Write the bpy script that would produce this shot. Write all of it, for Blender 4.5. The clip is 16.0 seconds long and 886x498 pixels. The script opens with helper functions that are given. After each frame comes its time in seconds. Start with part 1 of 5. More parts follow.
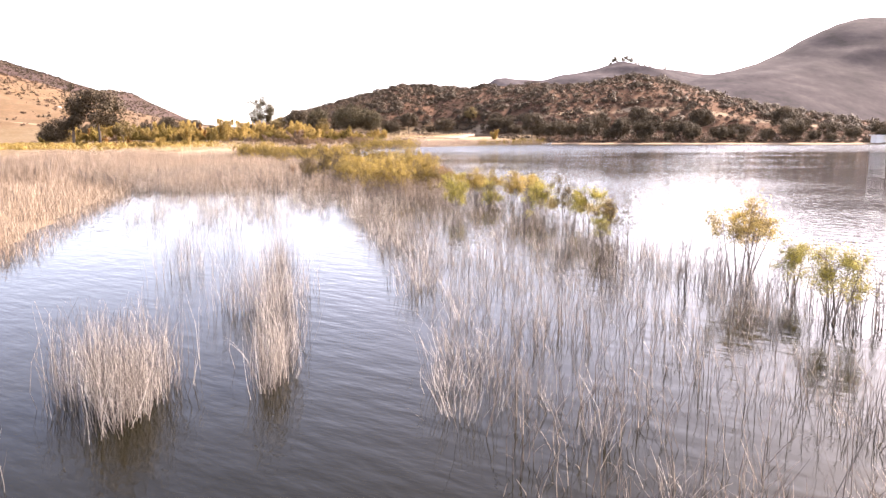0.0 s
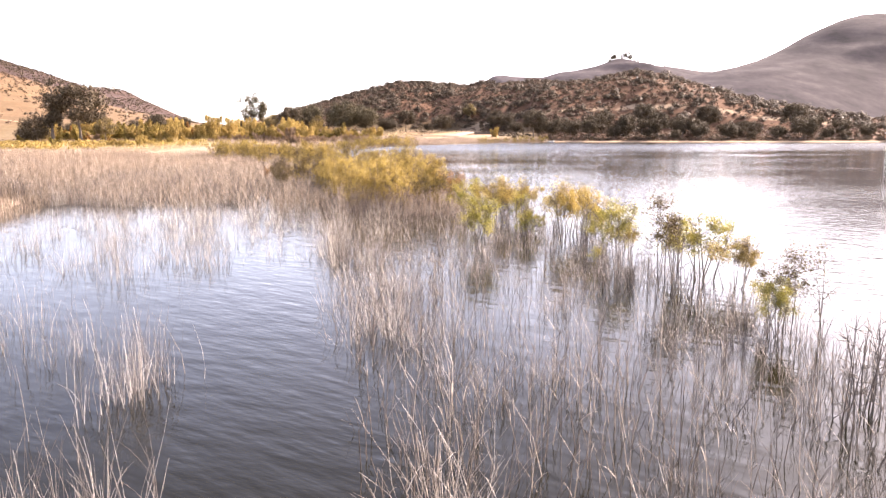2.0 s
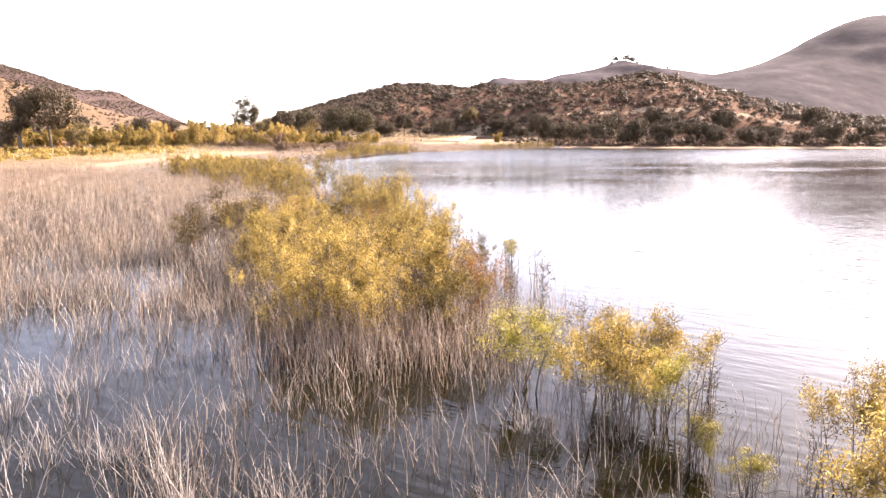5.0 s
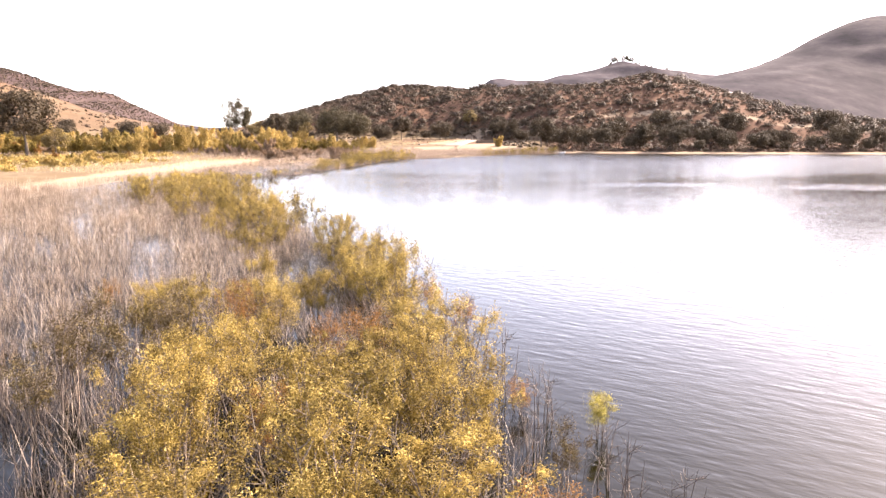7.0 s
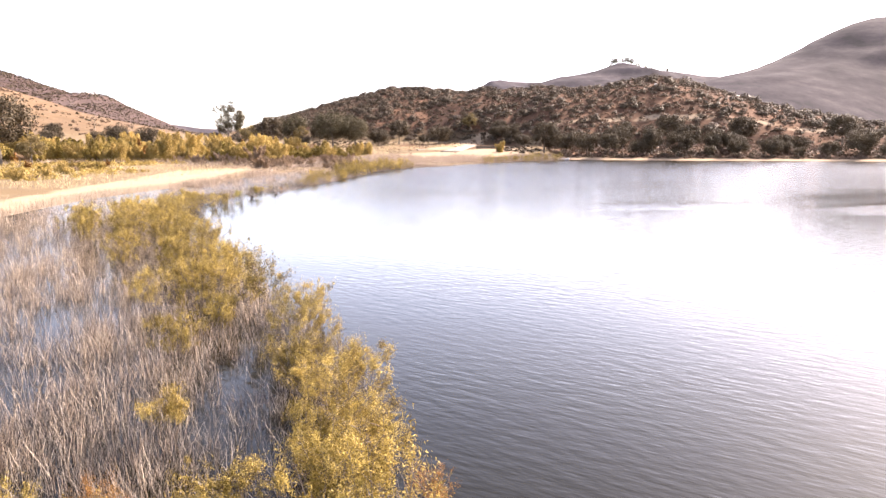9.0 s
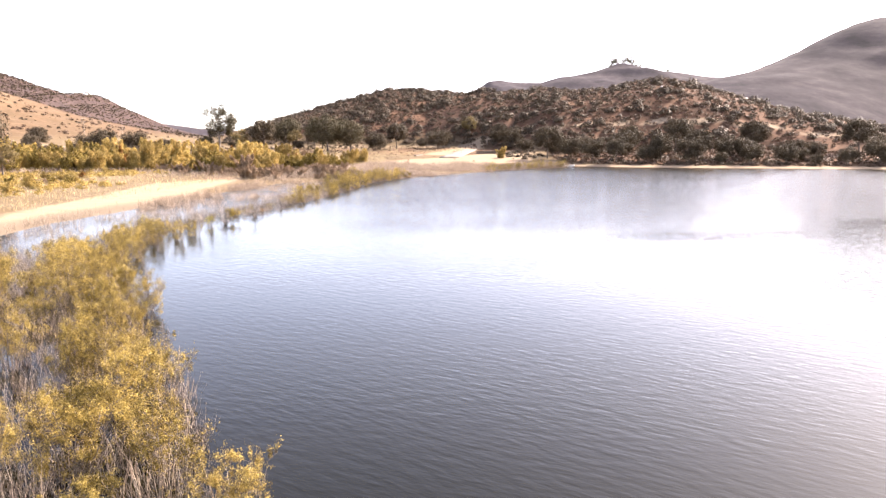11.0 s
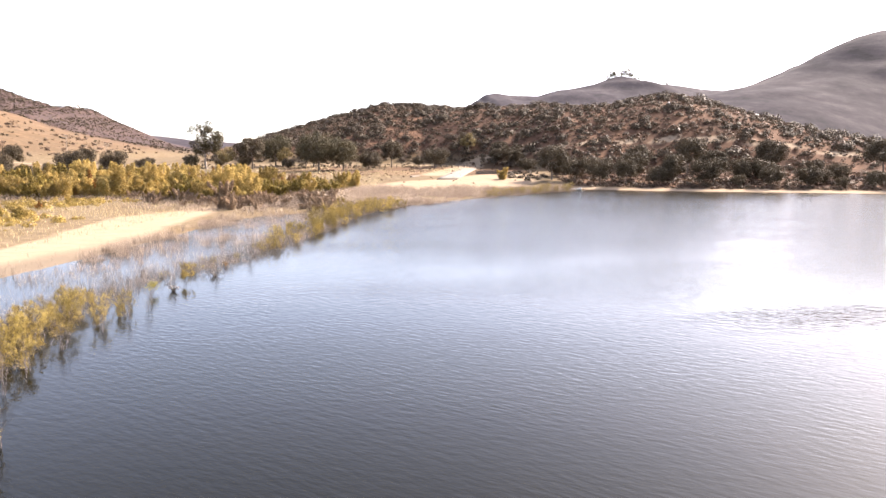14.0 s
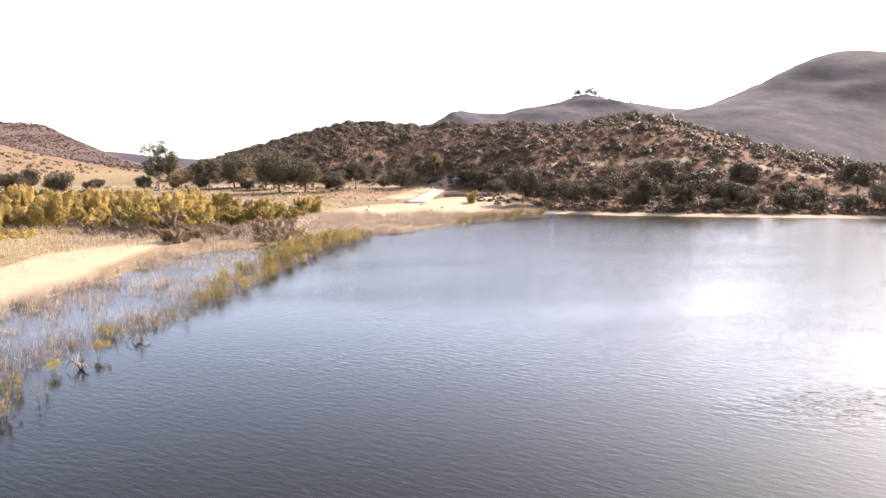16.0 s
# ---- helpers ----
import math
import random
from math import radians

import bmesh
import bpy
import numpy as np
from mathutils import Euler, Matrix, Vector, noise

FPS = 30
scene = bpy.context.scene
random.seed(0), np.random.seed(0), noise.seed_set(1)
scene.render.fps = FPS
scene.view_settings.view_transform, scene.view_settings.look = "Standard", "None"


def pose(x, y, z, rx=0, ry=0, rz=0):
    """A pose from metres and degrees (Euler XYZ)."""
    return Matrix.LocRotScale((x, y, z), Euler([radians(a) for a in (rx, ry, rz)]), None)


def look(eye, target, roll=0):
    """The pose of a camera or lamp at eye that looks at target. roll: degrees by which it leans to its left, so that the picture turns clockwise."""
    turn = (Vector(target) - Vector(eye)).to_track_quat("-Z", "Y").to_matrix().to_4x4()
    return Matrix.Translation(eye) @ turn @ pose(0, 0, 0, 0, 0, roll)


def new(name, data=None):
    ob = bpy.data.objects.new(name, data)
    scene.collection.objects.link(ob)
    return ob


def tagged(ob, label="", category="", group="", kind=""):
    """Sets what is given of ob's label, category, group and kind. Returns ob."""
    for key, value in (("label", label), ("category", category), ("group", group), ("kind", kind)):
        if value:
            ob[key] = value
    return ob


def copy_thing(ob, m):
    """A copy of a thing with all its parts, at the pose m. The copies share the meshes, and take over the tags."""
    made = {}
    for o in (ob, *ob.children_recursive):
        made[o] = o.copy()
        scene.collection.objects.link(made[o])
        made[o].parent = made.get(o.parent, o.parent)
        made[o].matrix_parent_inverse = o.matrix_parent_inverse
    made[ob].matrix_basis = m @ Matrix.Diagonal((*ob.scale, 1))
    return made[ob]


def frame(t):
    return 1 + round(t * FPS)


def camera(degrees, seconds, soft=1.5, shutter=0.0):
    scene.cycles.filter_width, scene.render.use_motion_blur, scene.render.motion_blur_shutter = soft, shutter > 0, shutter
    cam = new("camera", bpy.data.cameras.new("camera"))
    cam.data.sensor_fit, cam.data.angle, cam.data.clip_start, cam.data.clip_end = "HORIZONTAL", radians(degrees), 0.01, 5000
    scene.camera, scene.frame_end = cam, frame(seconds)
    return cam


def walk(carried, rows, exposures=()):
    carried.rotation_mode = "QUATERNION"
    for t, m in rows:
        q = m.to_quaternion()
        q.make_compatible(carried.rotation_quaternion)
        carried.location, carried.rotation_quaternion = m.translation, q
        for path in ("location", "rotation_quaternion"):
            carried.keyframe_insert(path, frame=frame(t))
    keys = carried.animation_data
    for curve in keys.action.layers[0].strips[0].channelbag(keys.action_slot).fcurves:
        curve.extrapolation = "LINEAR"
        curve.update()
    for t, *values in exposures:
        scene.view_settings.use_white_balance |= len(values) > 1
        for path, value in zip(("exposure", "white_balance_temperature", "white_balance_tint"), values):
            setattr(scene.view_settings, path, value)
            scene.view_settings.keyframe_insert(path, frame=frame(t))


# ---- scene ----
# ---- camera ----
cam = camera(64.0, 16.0, 1.45)
# seconds, eye, way
PATH = [
    (0, (1.019, -2.344, 3.553), (0.0090, 0.9875, -0.1575)),
    (0.5, (0.885, 0.317, 3.504), (0.0099, 0.9874, -0.1579)),
    (1, (0.743, 2.996, 3.468), (0.0111, 0.9873, -0.1583)),
    (1.5, (0.623, 5.735, 3.446), (0.0122, 0.9872, -0.1589)),
    (2, (0.524, 8.520, 3.449), (0.0132, 0.9870, -0.1602)),
    (2.5, (0.454, 11.319, 3.486), (0.0139, 0.9869, -0.1609)),
    (3, (0.424, 14.111, 3.561), (0.0143, 0.9871, -0.1597)),
    (3.5, (0.404, 16.940, 3.736), (0.0144, 0.9873, -0.1582)),
    (4, (0.384, 19.824, 3.979), (0.0143, 0.9874, -0.1575)),
    (4.5, (0.351, 22.681, 4.233), (0.0142, 0.9875, -0.1572)),
    (5, (0.290, 25.495, 4.502), (0.0145, 0.9875, -0.1569)),
    (7.5, (-0.467, 39.351, 6.498), (0.0195, 0.9875, -0.1565)),
    (8, (-0.462, 42.076, 6.909), (0.0194, 0.9874, -0.1569)),
    (8.5, (-0.491, 44.825, 7.282), (0.0202, 0.9875, -0.1563)),
    (9, (-0.521, 47.620, 7.652), (0.0215, 0.9877, -0.1550)),
    (11.5, (-0.563, 62.114, 10.144), (0.0245, 0.9875, -0.1555)),
    (12, (-0.653, 64.924, 10.561), (0.0251, 0.9877, -0.1544)),
    (12.5, (-0.684, 67.713, 11.000), (0.0256, 0.9879, -0.1528)),
    (13, (-0.697, 70.478, 11.506), (0.0263, 0.9884, -0.1497)),
    (13.5, (-0.717, 73.198, 12.060), (0.0276, 0.9890, -0.1450)),
    (14, (-0.717, 75.894, 12.626), (0.0296, 0.9897, -0.1398)),
    (14.5, (-0.705, 78.632, 13.201), (0.0341, 0.9903, -0.1345)),
    (15, (-0.714, 81.432, 13.765), (0.0439, 0.9907, -0.1291)),
    (15.5, (-0.750, 84.299, 14.277), (0.0594, 0.9905, -0.1237)),
    (16, (-0.788, 87.229, 14.719), (0.0780, 0.9899, -0.1180)),
]
ROLL = -0.2
EXPOSURES = [(0.0, 2.78, 7100, 24), (5.0, 2.84, 7150, 24), (8.0, 2.76, 6950, 22), (12.0, 2.66, 6800, 19), (16.0, 2.52, 6600, 16)]
walk(cam, [(t, look(eye, Vector(eye) + Vector(way), ROLL)) for t, eye, way in PATH], EXPOSURES)

# ---- sky and sun ----
SUN_AZ, SUN_EL = 54.0, 36.0   # degrees to the right of straight ahead, and above the horizon
world = bpy.data.worlds.new("world")
scene.world = world
world.use_nodes = True
wn = world.node_tree.nodes
sky = wn.new("ShaderNodeTexSky")
sky.sky_type, sky.sun_disc = "NISHITA", False
sky.sun_elevation, sky.sun_rotation = radians(SUN_EL), radians(SUN_AZ)
sky.air_density, sky.dust_density, sky.ozone_density, sky.altitude = 0.6, 1.5, 0.0, 0.0
wn["Background"].inputs["Strength"].default_value = 0.12
haze = wn.new("ShaderNodeHueSaturation")   # thin high haze pales the blue
haze.inputs["Saturation"].default_value = 0.72
world.node_tree.links.new(sky.outputs[0], haze.inputs["Color"])
world.node_tree.links.new(haze.outputs[0], wn["Background"].inputs["Color"])
sun_data = bpy.data.lights.new("sun", "SUN")
sun_data.energy, sun_data.angle, sun_data.color = 3.6, radians(0.6), (1.0, 0.92, 0.80)
sun = new("sun", sun_data)
sun_way = Vector((math.sin(radians(SUN_AZ)) * math.cos(radians(SUN_EL)), math.cos(radians(SUN_AZ)) * math.cos(radians(SUN_EL)), math.sin(radians(SUN_EL))))
sun.matrix_basis = look(sun_way * 300, (0, 0, 0))


# ---- materials ----
class Tree:
    """A node tree in the making."""

    def __init__(self, name):
        self.mat = bpy.data.materials.new(name)
        self.mat.use_nodes = True
        self.t = self.mat.node_tree
        self.bsdf = self.t.nodes["Principled BSDF"]
        self.out = self.t.nodes["Material Output"]

    def node(self, kind, **inputs):
        n = self.t.nodes.new("ShaderNode" + kind)
        for key, value in inputs.items():
            self.put(n.inputs[key.replace("_", " ")], value)
        return n

    def put(self, socket, value):
        if isinstance(value, bpy.types.NodeSocket):
            self.t.links.new(value, socket)
        else:
            socket.default_value = value

    def position(self, sx=1.0, sy=1.0, sz=1.0, turn=0.0):
        g = self.node("NewGeometry")
        r = self.node("Mapping", Vector=g.outputs["Position"], Rotation=(0, 0, radians(turn)))
        m = self.node("Mapping", Vector=r.outputs[0], Scale=(sx, sy, sz))
        return m.outputs[0]

    def noise(self, scale, detail=4.0, rough=0.55, vector=None):
        n = self.node("TexNoise", Scale=scale, Detail=detail, Roughness=rough)
        self.put(n.inputs["Vector"], vector if vector is not None else self.position())
        return n.outputs["Fac"]

    def ramp(self, fac, *stops):
        r = self.node("ValToRGB", Fac=fac)
        e = r.color_ramp.elements
        while len(e) < len(stops):
            e.new(0.5)
        for el, (at, colour) in zip(e, stops):
            el.position, el.color = at, (*colour, 1)
        return r.outputs["Color"]

    def mix(self, fac, a, b, how="MIX"):
        m = self.t.nodes.new("ShaderNodeMix")
        m.data_type, m.blend_type = "RGBA", how
        for key, value in ((0, fac), (6, a), (7, b)):
            self.put(m.inputs[key], value if not isinstance(value, tuple) or len(value) == 4 else (*value, 1))
        return m.outputs[2]

    def bump(self, height, strength, distance):
        b = self.node("Bump", Height=height, Strength=strength, Distance=distance)
        self.put(self.bsdf.inputs["Normal"], b.outputs[0])
        return b.outputs[0]

    def set(self, **inputs):
        for key, value in inputs.items():
            if isinstance(value, tuple) and len(value) == 3:
                value = (*value, 1)
            self.put(self.bsdf.inputs[key.replace("_", " ")], value)
        return self.mat


def leaf_material(name, stops, glow=0.35, per_thing=0.25, drift=0.4, size=2.4):
    """Leaves: each takes its colour by chance, sprays lean to one end of the range and so do whole plants; some daylight passes through them."""
    t = Tree(name)
    g = t.node("NewGeometry").outputs["Random Per Island"]
    o = t.node("ObjectInfo").outputs["Random"]
    m = t.node("Mix", Factor=per_thing, A=g, B=o)
    n = t.node("MapRange", Value=t.noise(size, 2.0, 0.5))
    n.inputs["From Min"].default_value, n.inputs["From Max"].default_value = 0.3, 0.7
    m2 = t.node("Mix", Factor=drift, A=m.outputs[0], B=n.outputs[0])
    colour = t.ramp(m2.outputs[0], *stops)
    t.set(Base_Color=colour, Roughness=0.6, Specular_IOR_Level=0.1)
    tr = t.node("BsdfTranslucent", Color=colour)
    mix = t.node("MixShader", Fac=glow)
    t.t.links.new(t.bsdf.outputs[0], mix.inputs[1])
    t.t.links.new(tr.outputs[0], mix.inputs[2])
    t.t.links.new(mix.outputs[0], t.out.inputs["Surface"])
    return t.mat


def stem_material(name, stops):
    t = Tree(name)
    g = t.node("NewGeometry").outputs["Random Per Island"]
    colour = t.ramp(g, *stops)
    n = t.noise(30.0)
    return t.set(Base_Color=t.mix(0.3, colour, t.ramp(n, (0.3, (0.25, 0.22, 0.2)), (0.7, (0.75, 0.72, 0.68))), "OVERLAY"), Roughness=0.7)


def ground_material():
    """Sand, dry grass and hill soil, by the masks laid on the terrain."""
    t = Tree("dry_ground")
    sand = t.node("Attribute"); sand.attribute_name = "sand"
    hill = t.node("Attribute"); hill.attribute_name = "hill"
    far = t.node("Attribute"); far.attribute_name = "mountain"
    coarse, fine = t.noise(0.12), t.noise(2.5, 6.0)
    c_sand = t.mix(fine, (0.202, 0.145, 0.0944), (0.296, 0.224, 0.151))
    c_sand = t.mix(t.ramp(t.noise(0.35), (0.45, (0, 0, 0)), (0.6, (1, 1, 1))), c_sand, (0.215, 0.16, 0.11))
    c_grass = t.ramp(t.noise(0.6, 6.0, 0.65), (0.3, (0.075, 0.055, 0.034)), (0.5, (0.125, 0.092, 0.056)), (0.7, (0.19, 0.145, 0.092)))
    c_grass = t.mix(t.ramp(coarse, (0.4, (0, 0, 0)), (0.65, (1, 1, 1))), c_grass, (0.115, 0.08, 0.044))
    c_hill = t.ramp(t.noise(0.09, 8.0, 0.65), (0.34, (0.050, 0.028, 0.018)), (0.54, (0.10, 0.055, 0.034)), (0.78, (0.22, 0.132, 0.082)))
    down = t.position(1.0, 0.3, 0.5)
    # far slopes: their shade and purple haze are put into this dark colour
    c_far = t.ramp(t.noise(0.06, 12.0, 0.68, down), (0.36, (0.020, 0.0165, 0.020)), (0.52, (0.037, 0.0305, 0.035)), (0.66, (0.062, 0.051, 0.053)))
    c_far = t.mix(t.ramp(t.noise(0.006, 5.0, 0.6, down), (0.45, (0, 0, 0)), (0.7, (0.2, 0.2, 0.2))), c_far, (0.07, 0.058, 0.056))
    edge = t.noise(0.5, 4.0)
    c = t.mix(hill.outputs["Fac"], c_grass, c_hill)
    c = t.mix(far.outputs["Fac"], c, c_far)
    ms = t.node("MapRange", Value=t.mix(0.3, sand.outputs["Color"], edge))
    ms.inputs["From Min"].default_value, ms.inputs["From Max"].default_value = 0.3, 0.55
    wet = t.node("Attribute"); wet.attribute_name = "wet"
    c_sand = t.mix(wet.outputs["Fac"], c_sand, t.mix(fine, (0.105, 0.080, 0.056), (0.165, 0.130, 0.094)))
    c = t.mix(ms.outputs[0], c, c_sand)
    rough = t.node("Math", Value=far.outputs["Fac"]); rough.operation = "MULTIPLY"
    t.put(rough.inputs[1], t.noise(0.05, 8.0, 0.6, down))
    high = t.node("Math"); high.operation = "MULTIPLY_ADD"
    t.put(high.inputs[0], rough.outputs[0]); high.inputs[1].default_value = 14.0; t.put(high.inputs[2], fine)
    t.bump(high.outputs[0], 0.5, 0.06)
    return t.set(Base_Color=c, Roughness=0.95, Specular_IOR_Level=0.05)


def water_material():
    """Murky lake water: dark body, mirror-like skin with wind ripples, calmer and rougher patches."""
    t = Tree("lake_water")
    patches = t.ramp(t.noise(0.035, 3.0, 0.5, t.position(0.6, 1.6)), (0.40, (0.5, 0.5, 0.5)), (0.60, (0.9, 0.9, 0.9)), (0.68, (1.0, 1.0, 1.0)))
    w1 = t.noise(1.0, 2.0, 0.5, t.position(1.1, 2.7, 1.0, 38))
    w2 = t.noise(1.0, 3.0, 0.6, t.position(1.5, 5.0, 1.0, 33))
    h = t.node("Math", Value=w2); h.operation = "MULTIPLY"; h.inputs[1].default_value = 0.4
    s = t.node("Math"); s.operation = "ADD"
    t.put(s.inputs[0], w1); t.put(s.inputs[1], h.outputs[0])
    xyz = t.node("SeparateXYZ", Vector=t.position())
    calm = t.node("MapRange", Value=xyz.outputs["Y"])   # livelier out in the open lake
    for key, value in (("From Min", 115.0), ("From Max", 210.0), ("To Min", 0.48), ("To Max", 1.5)):
        calm.inputs[key].default_value = value
    calm.interpolation_type = "SMOOTHSTEP"
    c = t.node("Math"); c.operation = "MULTIPLY"
    t.put(c.inputs[0], calm.outputs[0]); t.put(c.inputs[1], patches)
    p = t.node("Math"); p.operation = "MULTIPLY"
    t.put(p.inputs[0], s.outputs[0]); t.put(p.inputs[1], c.outputs[0])
    gust = t.node("Attribute"); gust.attribute_name = "gust"   # patches ruffled by the wind
    chop = t.noise(1.0, 2.0, 0.5, t.position(1.0, 1.6, 1.0, 20))
    ruffled = t.node("Math", Value=chop); ruffled.operation = "MULTIPLY"
    t.put(ruffled.inputs[1], gust.outputs["Fac"])
    total = t.node("Math"); total.operation = "MULTIPLY_ADD"
    t.put(total.inputs[0], ruffled.outputs[0]); total.inputs[1].default_value = 2.2; t.put(total.inputs[2], p.outputs[0])
    t.bump(total.outputs[0], 1.0, 0.058)
    body = t.mix(t.noise(0.25, 3.0), (0.003, 0.0027, 0.0006), (0.0052, 0.0042, 0.001))
    rough = t.node("MapRange", Value=xyz.outputs["Y"])   # ripples too fine to tell apart further out
    for key, value in (("From Min", 90.0), ("From Max", 190.0), ("To Min", 0.03), ("To Max", 0.16)):
        rough.inputs[key].default_value = value
    rough.interpolation_type = "SMOOTHSTEP"
    return t.set(Base_Color=body, Roughness=rough.outputs[0], IOR=1.205)


def plain_material(name, a, b, scale=3.0, rough=0.85, bump=0.3):
    t = Tree(name)
    n = t.noise(scale, 6.0, 0.6)
    t.bump(n, bump, 0.02)
    return t.set(Base_Color=t.mix(n, a, b), Roughness=rough)


M_GROUND = ground_material()
M_WATER = water_material()
M_REED = stem_material("dead_reed", ((0.0, (0.034, 0.027, 0.025)), (0.35, (0.122, 0.101, 0.088)), (0.7, (0.275, 0.24, 0.21)), (1.0, (0.57, 0.525, 0.475))))
M_REED_BROWN = stem_material("brown_reed", ((0.0, (0.022, 0.015, 0.013)), (0.4, (0.088, 0.065, 0.052)), (0.75, (0.185, 0.143, 0.115)), (1.0, (0.40, 0.34, 0.285))))
M_BED = stem_material("tan_reed", ((0.0, (0.042, 0.028, 0.02)), (0.35, (0.145, 0.1, 0.069)), (0.7, (0.285, 0.212, 0.15)), (1.0, (0.49, 0.40, 0.305))))
M_MARSH = stem_material("marsh_reed", ((0.0, (0.06, 0.042, 0.032)), (0.5, (0.16, 0.112, 0.08)), (1.0, (0.34, 0.255, 0.185))))
M_GRASS = stem_material("dry_meadow_grass", ((0.0, (0.12, 0.09, 0.045)), (0.5, (0.26, 0.20, 0.10)), (1.0, (0.44, 0.35, 0.19))))
M_TWIG = stem_material("grey_twig", ((0.0, (0.03, 0.022, 0.018)), (0.6, (0.095, 0.073, 0.058)), (1.0, (0.32, 0.275, 0.235))))
M_BARK = plain_material("bark", (0.06, 0.045, 0.032), (0.17, 0.13, 0.095), 8.0)
M_BARK_PALE = plain_material("pale_bark", (0.16, 0.13, 0.10), (0.34, 0.29, 0.24), 5.0)
M_YELLOW = leaf_material("yellow_willow_leaf", ((0.0, (0.032, 0.021, 0.008)), (0.3, (0.105, 0.07, 0.02)), (0.52, (0.31, 0.22, 0.056)), (0.8, (0.57, 0.42, 0.125)), (1.0, (0.68, 0.55, 0.25))), 0.3)
M_THICKET = leaf_material("thicket_leaf", ((0.0, (0.11, 0.075, 0.032)), (0.3, (0.235, 0.165, 0.056)), (0.65, (0.42, 0.30, 0.095)), (1.0, (0.58, 0.43, 0.165))), 0.4, 0.5, 0.35, 0.22)
M_LOW = leaf_material("low_scrub_leaf", ((0.0, (0.13, 0.09, 0.03)), (0.5, (0.28, 0.197, 0.058)), (1.0, (0.5, 0.36, 0.11))), 0.4, 0.0, 0.4, 0.12)
M_WITHER = leaf_material("bare_brush_leaf", ((0.0, (0.12, 0.08, 0.05)), (0.5, (0.27, 0.185, 0.118)), (1.0, (0.44, 0.32, 0.21))), 0.35, 0.4, 0.4, 0.3)
M_OLIVE = leaf_material("olive_willow_leaf", ((0.0, (0.026, 0.018, 0.007)), (0.34, (0.078, 0.054, 0.016)), (0.56, (0.25, 0.178, 0.042)), (1.0, (0.54, 0.40, 0.12))), 0.17)
M_LIME = leaf_material("lime_willow_leaf", ((0.0, (0.042, 0.034, 0.011)), (0.32, (0.13, 0.11, 0.027)), (0.6, (0.39, 0.335, 0.068)), (1.0, (0.70, 0.58, 0.20))), 0.26)
M_RUSSET = leaf_material("russet_willow_leaf", ((0.0, (0.03, 0.015, 0.007)), (0.4, (0.17, 0.08, 0.024)), (0.7, (0.34, 0.17, 0.045)), (1.0, (0.50, 0.31, 0.11))), 0.3)
M_DARK = leaf_material("withered_leaf", ((0.0, (0.035, 0.025, 0.015)), (0.6, (0.10, 0.07, 0.03)), (1.0, (0.22, 0.17, 0.05))), 0.2)
M_OAK = leaf_material("oak_leaf", ((0.0, (0.033, 0.025, 0.016)), (0.5, (0.066, 0.05, 0.03)), (1.0, (0.125, 0.094, 0.06))), 0.16, 0.3, 0.3, 0.3)
M_EUC = leaf_material("eucalyptus_leaf", ((0.0, (0.036, 0.030, 0.018)), (0.5, (0.074, 0.061, 0.034)), (1.0, (0.15, 0.12, 0.068))), 0.2, 0.3, 0.3, 0.3)
M_SAGE = leaf_material("chaparral_leaf", ((0.0, (0.038, 0.027, 0.017)), (0.5, (0.067, 0.049, 0.031)), (1.0, (0.102, 0.076, 0.048))), 0.1, 0.0, 0.35, 0.05)
M_BRUSH = leaf_material("dry_brush_leaf", ((0.0, (0.06, 0.037, 0.025)), (0.5, (0.112, 0.071, 0.047)), (1.0, (0.18, 0.123, 0.083))), 0.2, 0.0, 0.3, 0.05)
M_DUSTY = leaf_material("dusty_leaf", ((0.0, (0.09, 0.066, 0.03)), (0.5, (0.18, 0.135, 0.062)), (1.0, (0.30, 0.235, 0.11))), 0.4)
M_CONCRETE = plain_material("pale_concrete", (0.14, 0.112, 0.085), (0.21, 0.17, 0.13), 1.5, 0.95)
M_WOOD = plain_material("weathered_wood", (0.16, 0.12, 0.085), (0.34, 0.27, 0.20), 6.0)
M_ROCK = plain_material("pale_rock", (0.38, 0.34, 0.29), (0.62, 0.56, 0.49), 0.6)


# ---- mesh helpers ----
def np_mesh(name, verts, faces, material):
    me = bpy.data.meshes.new(name)
    verts, faces = np.asarray(verts, np.float32), np.asarray(faces, np.int32)
    k = faces.shape[1]
    me.vertices.add(len(verts)); me.vertices.foreach_set("co", verts.ravel())
    me.loops.add(faces.size); me.loops.foreach_set("vertex_index", faces.ravel())
    me.polygons.add(len(faces)); me.polygons.foreach_set("loop_start", np.arange(0, faces.size, k, dtype=np.int32))
    me.update(calc_edges=True)
    me.materials.append(material)
    return me


def part(name, me, parent=None, label=""):
    ob = new(name, me)
    ob.parent = parent
    return tagged(ob, label)


def thing(name, x, y, z=0.0, **tags):
    ob = new(name)
    ob.empty_display_size = 0.2
    ob.matrix_basis = pose(x, y, z)
    return tagged(ob, **tags)


def tubes(paths, radii, sides=3):
    """Tubes along paths (n, k, 3) with radii (n, k): vertices and quads."""
    paths, radii = np.asarray(paths, float), np.asarray(radii, float)
    n, k, _ = paths.shape
    a = np.arange(sides) * 2 * np.pi / sides
    ring = np.stack([np.cos(a), np.sin(a), np.zeros(sides)], 1)
    v = paths[:, :, None, :] + ring[None, None] * radii[:, :, None, None]
    i = np.arange(n)[:, None, None] * k * sides + np.arange(k - 1)[None, :, None] * sides
    s, s2 = np.arange(sides), (np.arange(sides) + 1) % sides
    f = np.stack([i + s, i + s2, i + sides + s2, i + sides + s], -1).reshape(-1, 4)
    return v.reshape(-1, 3), f


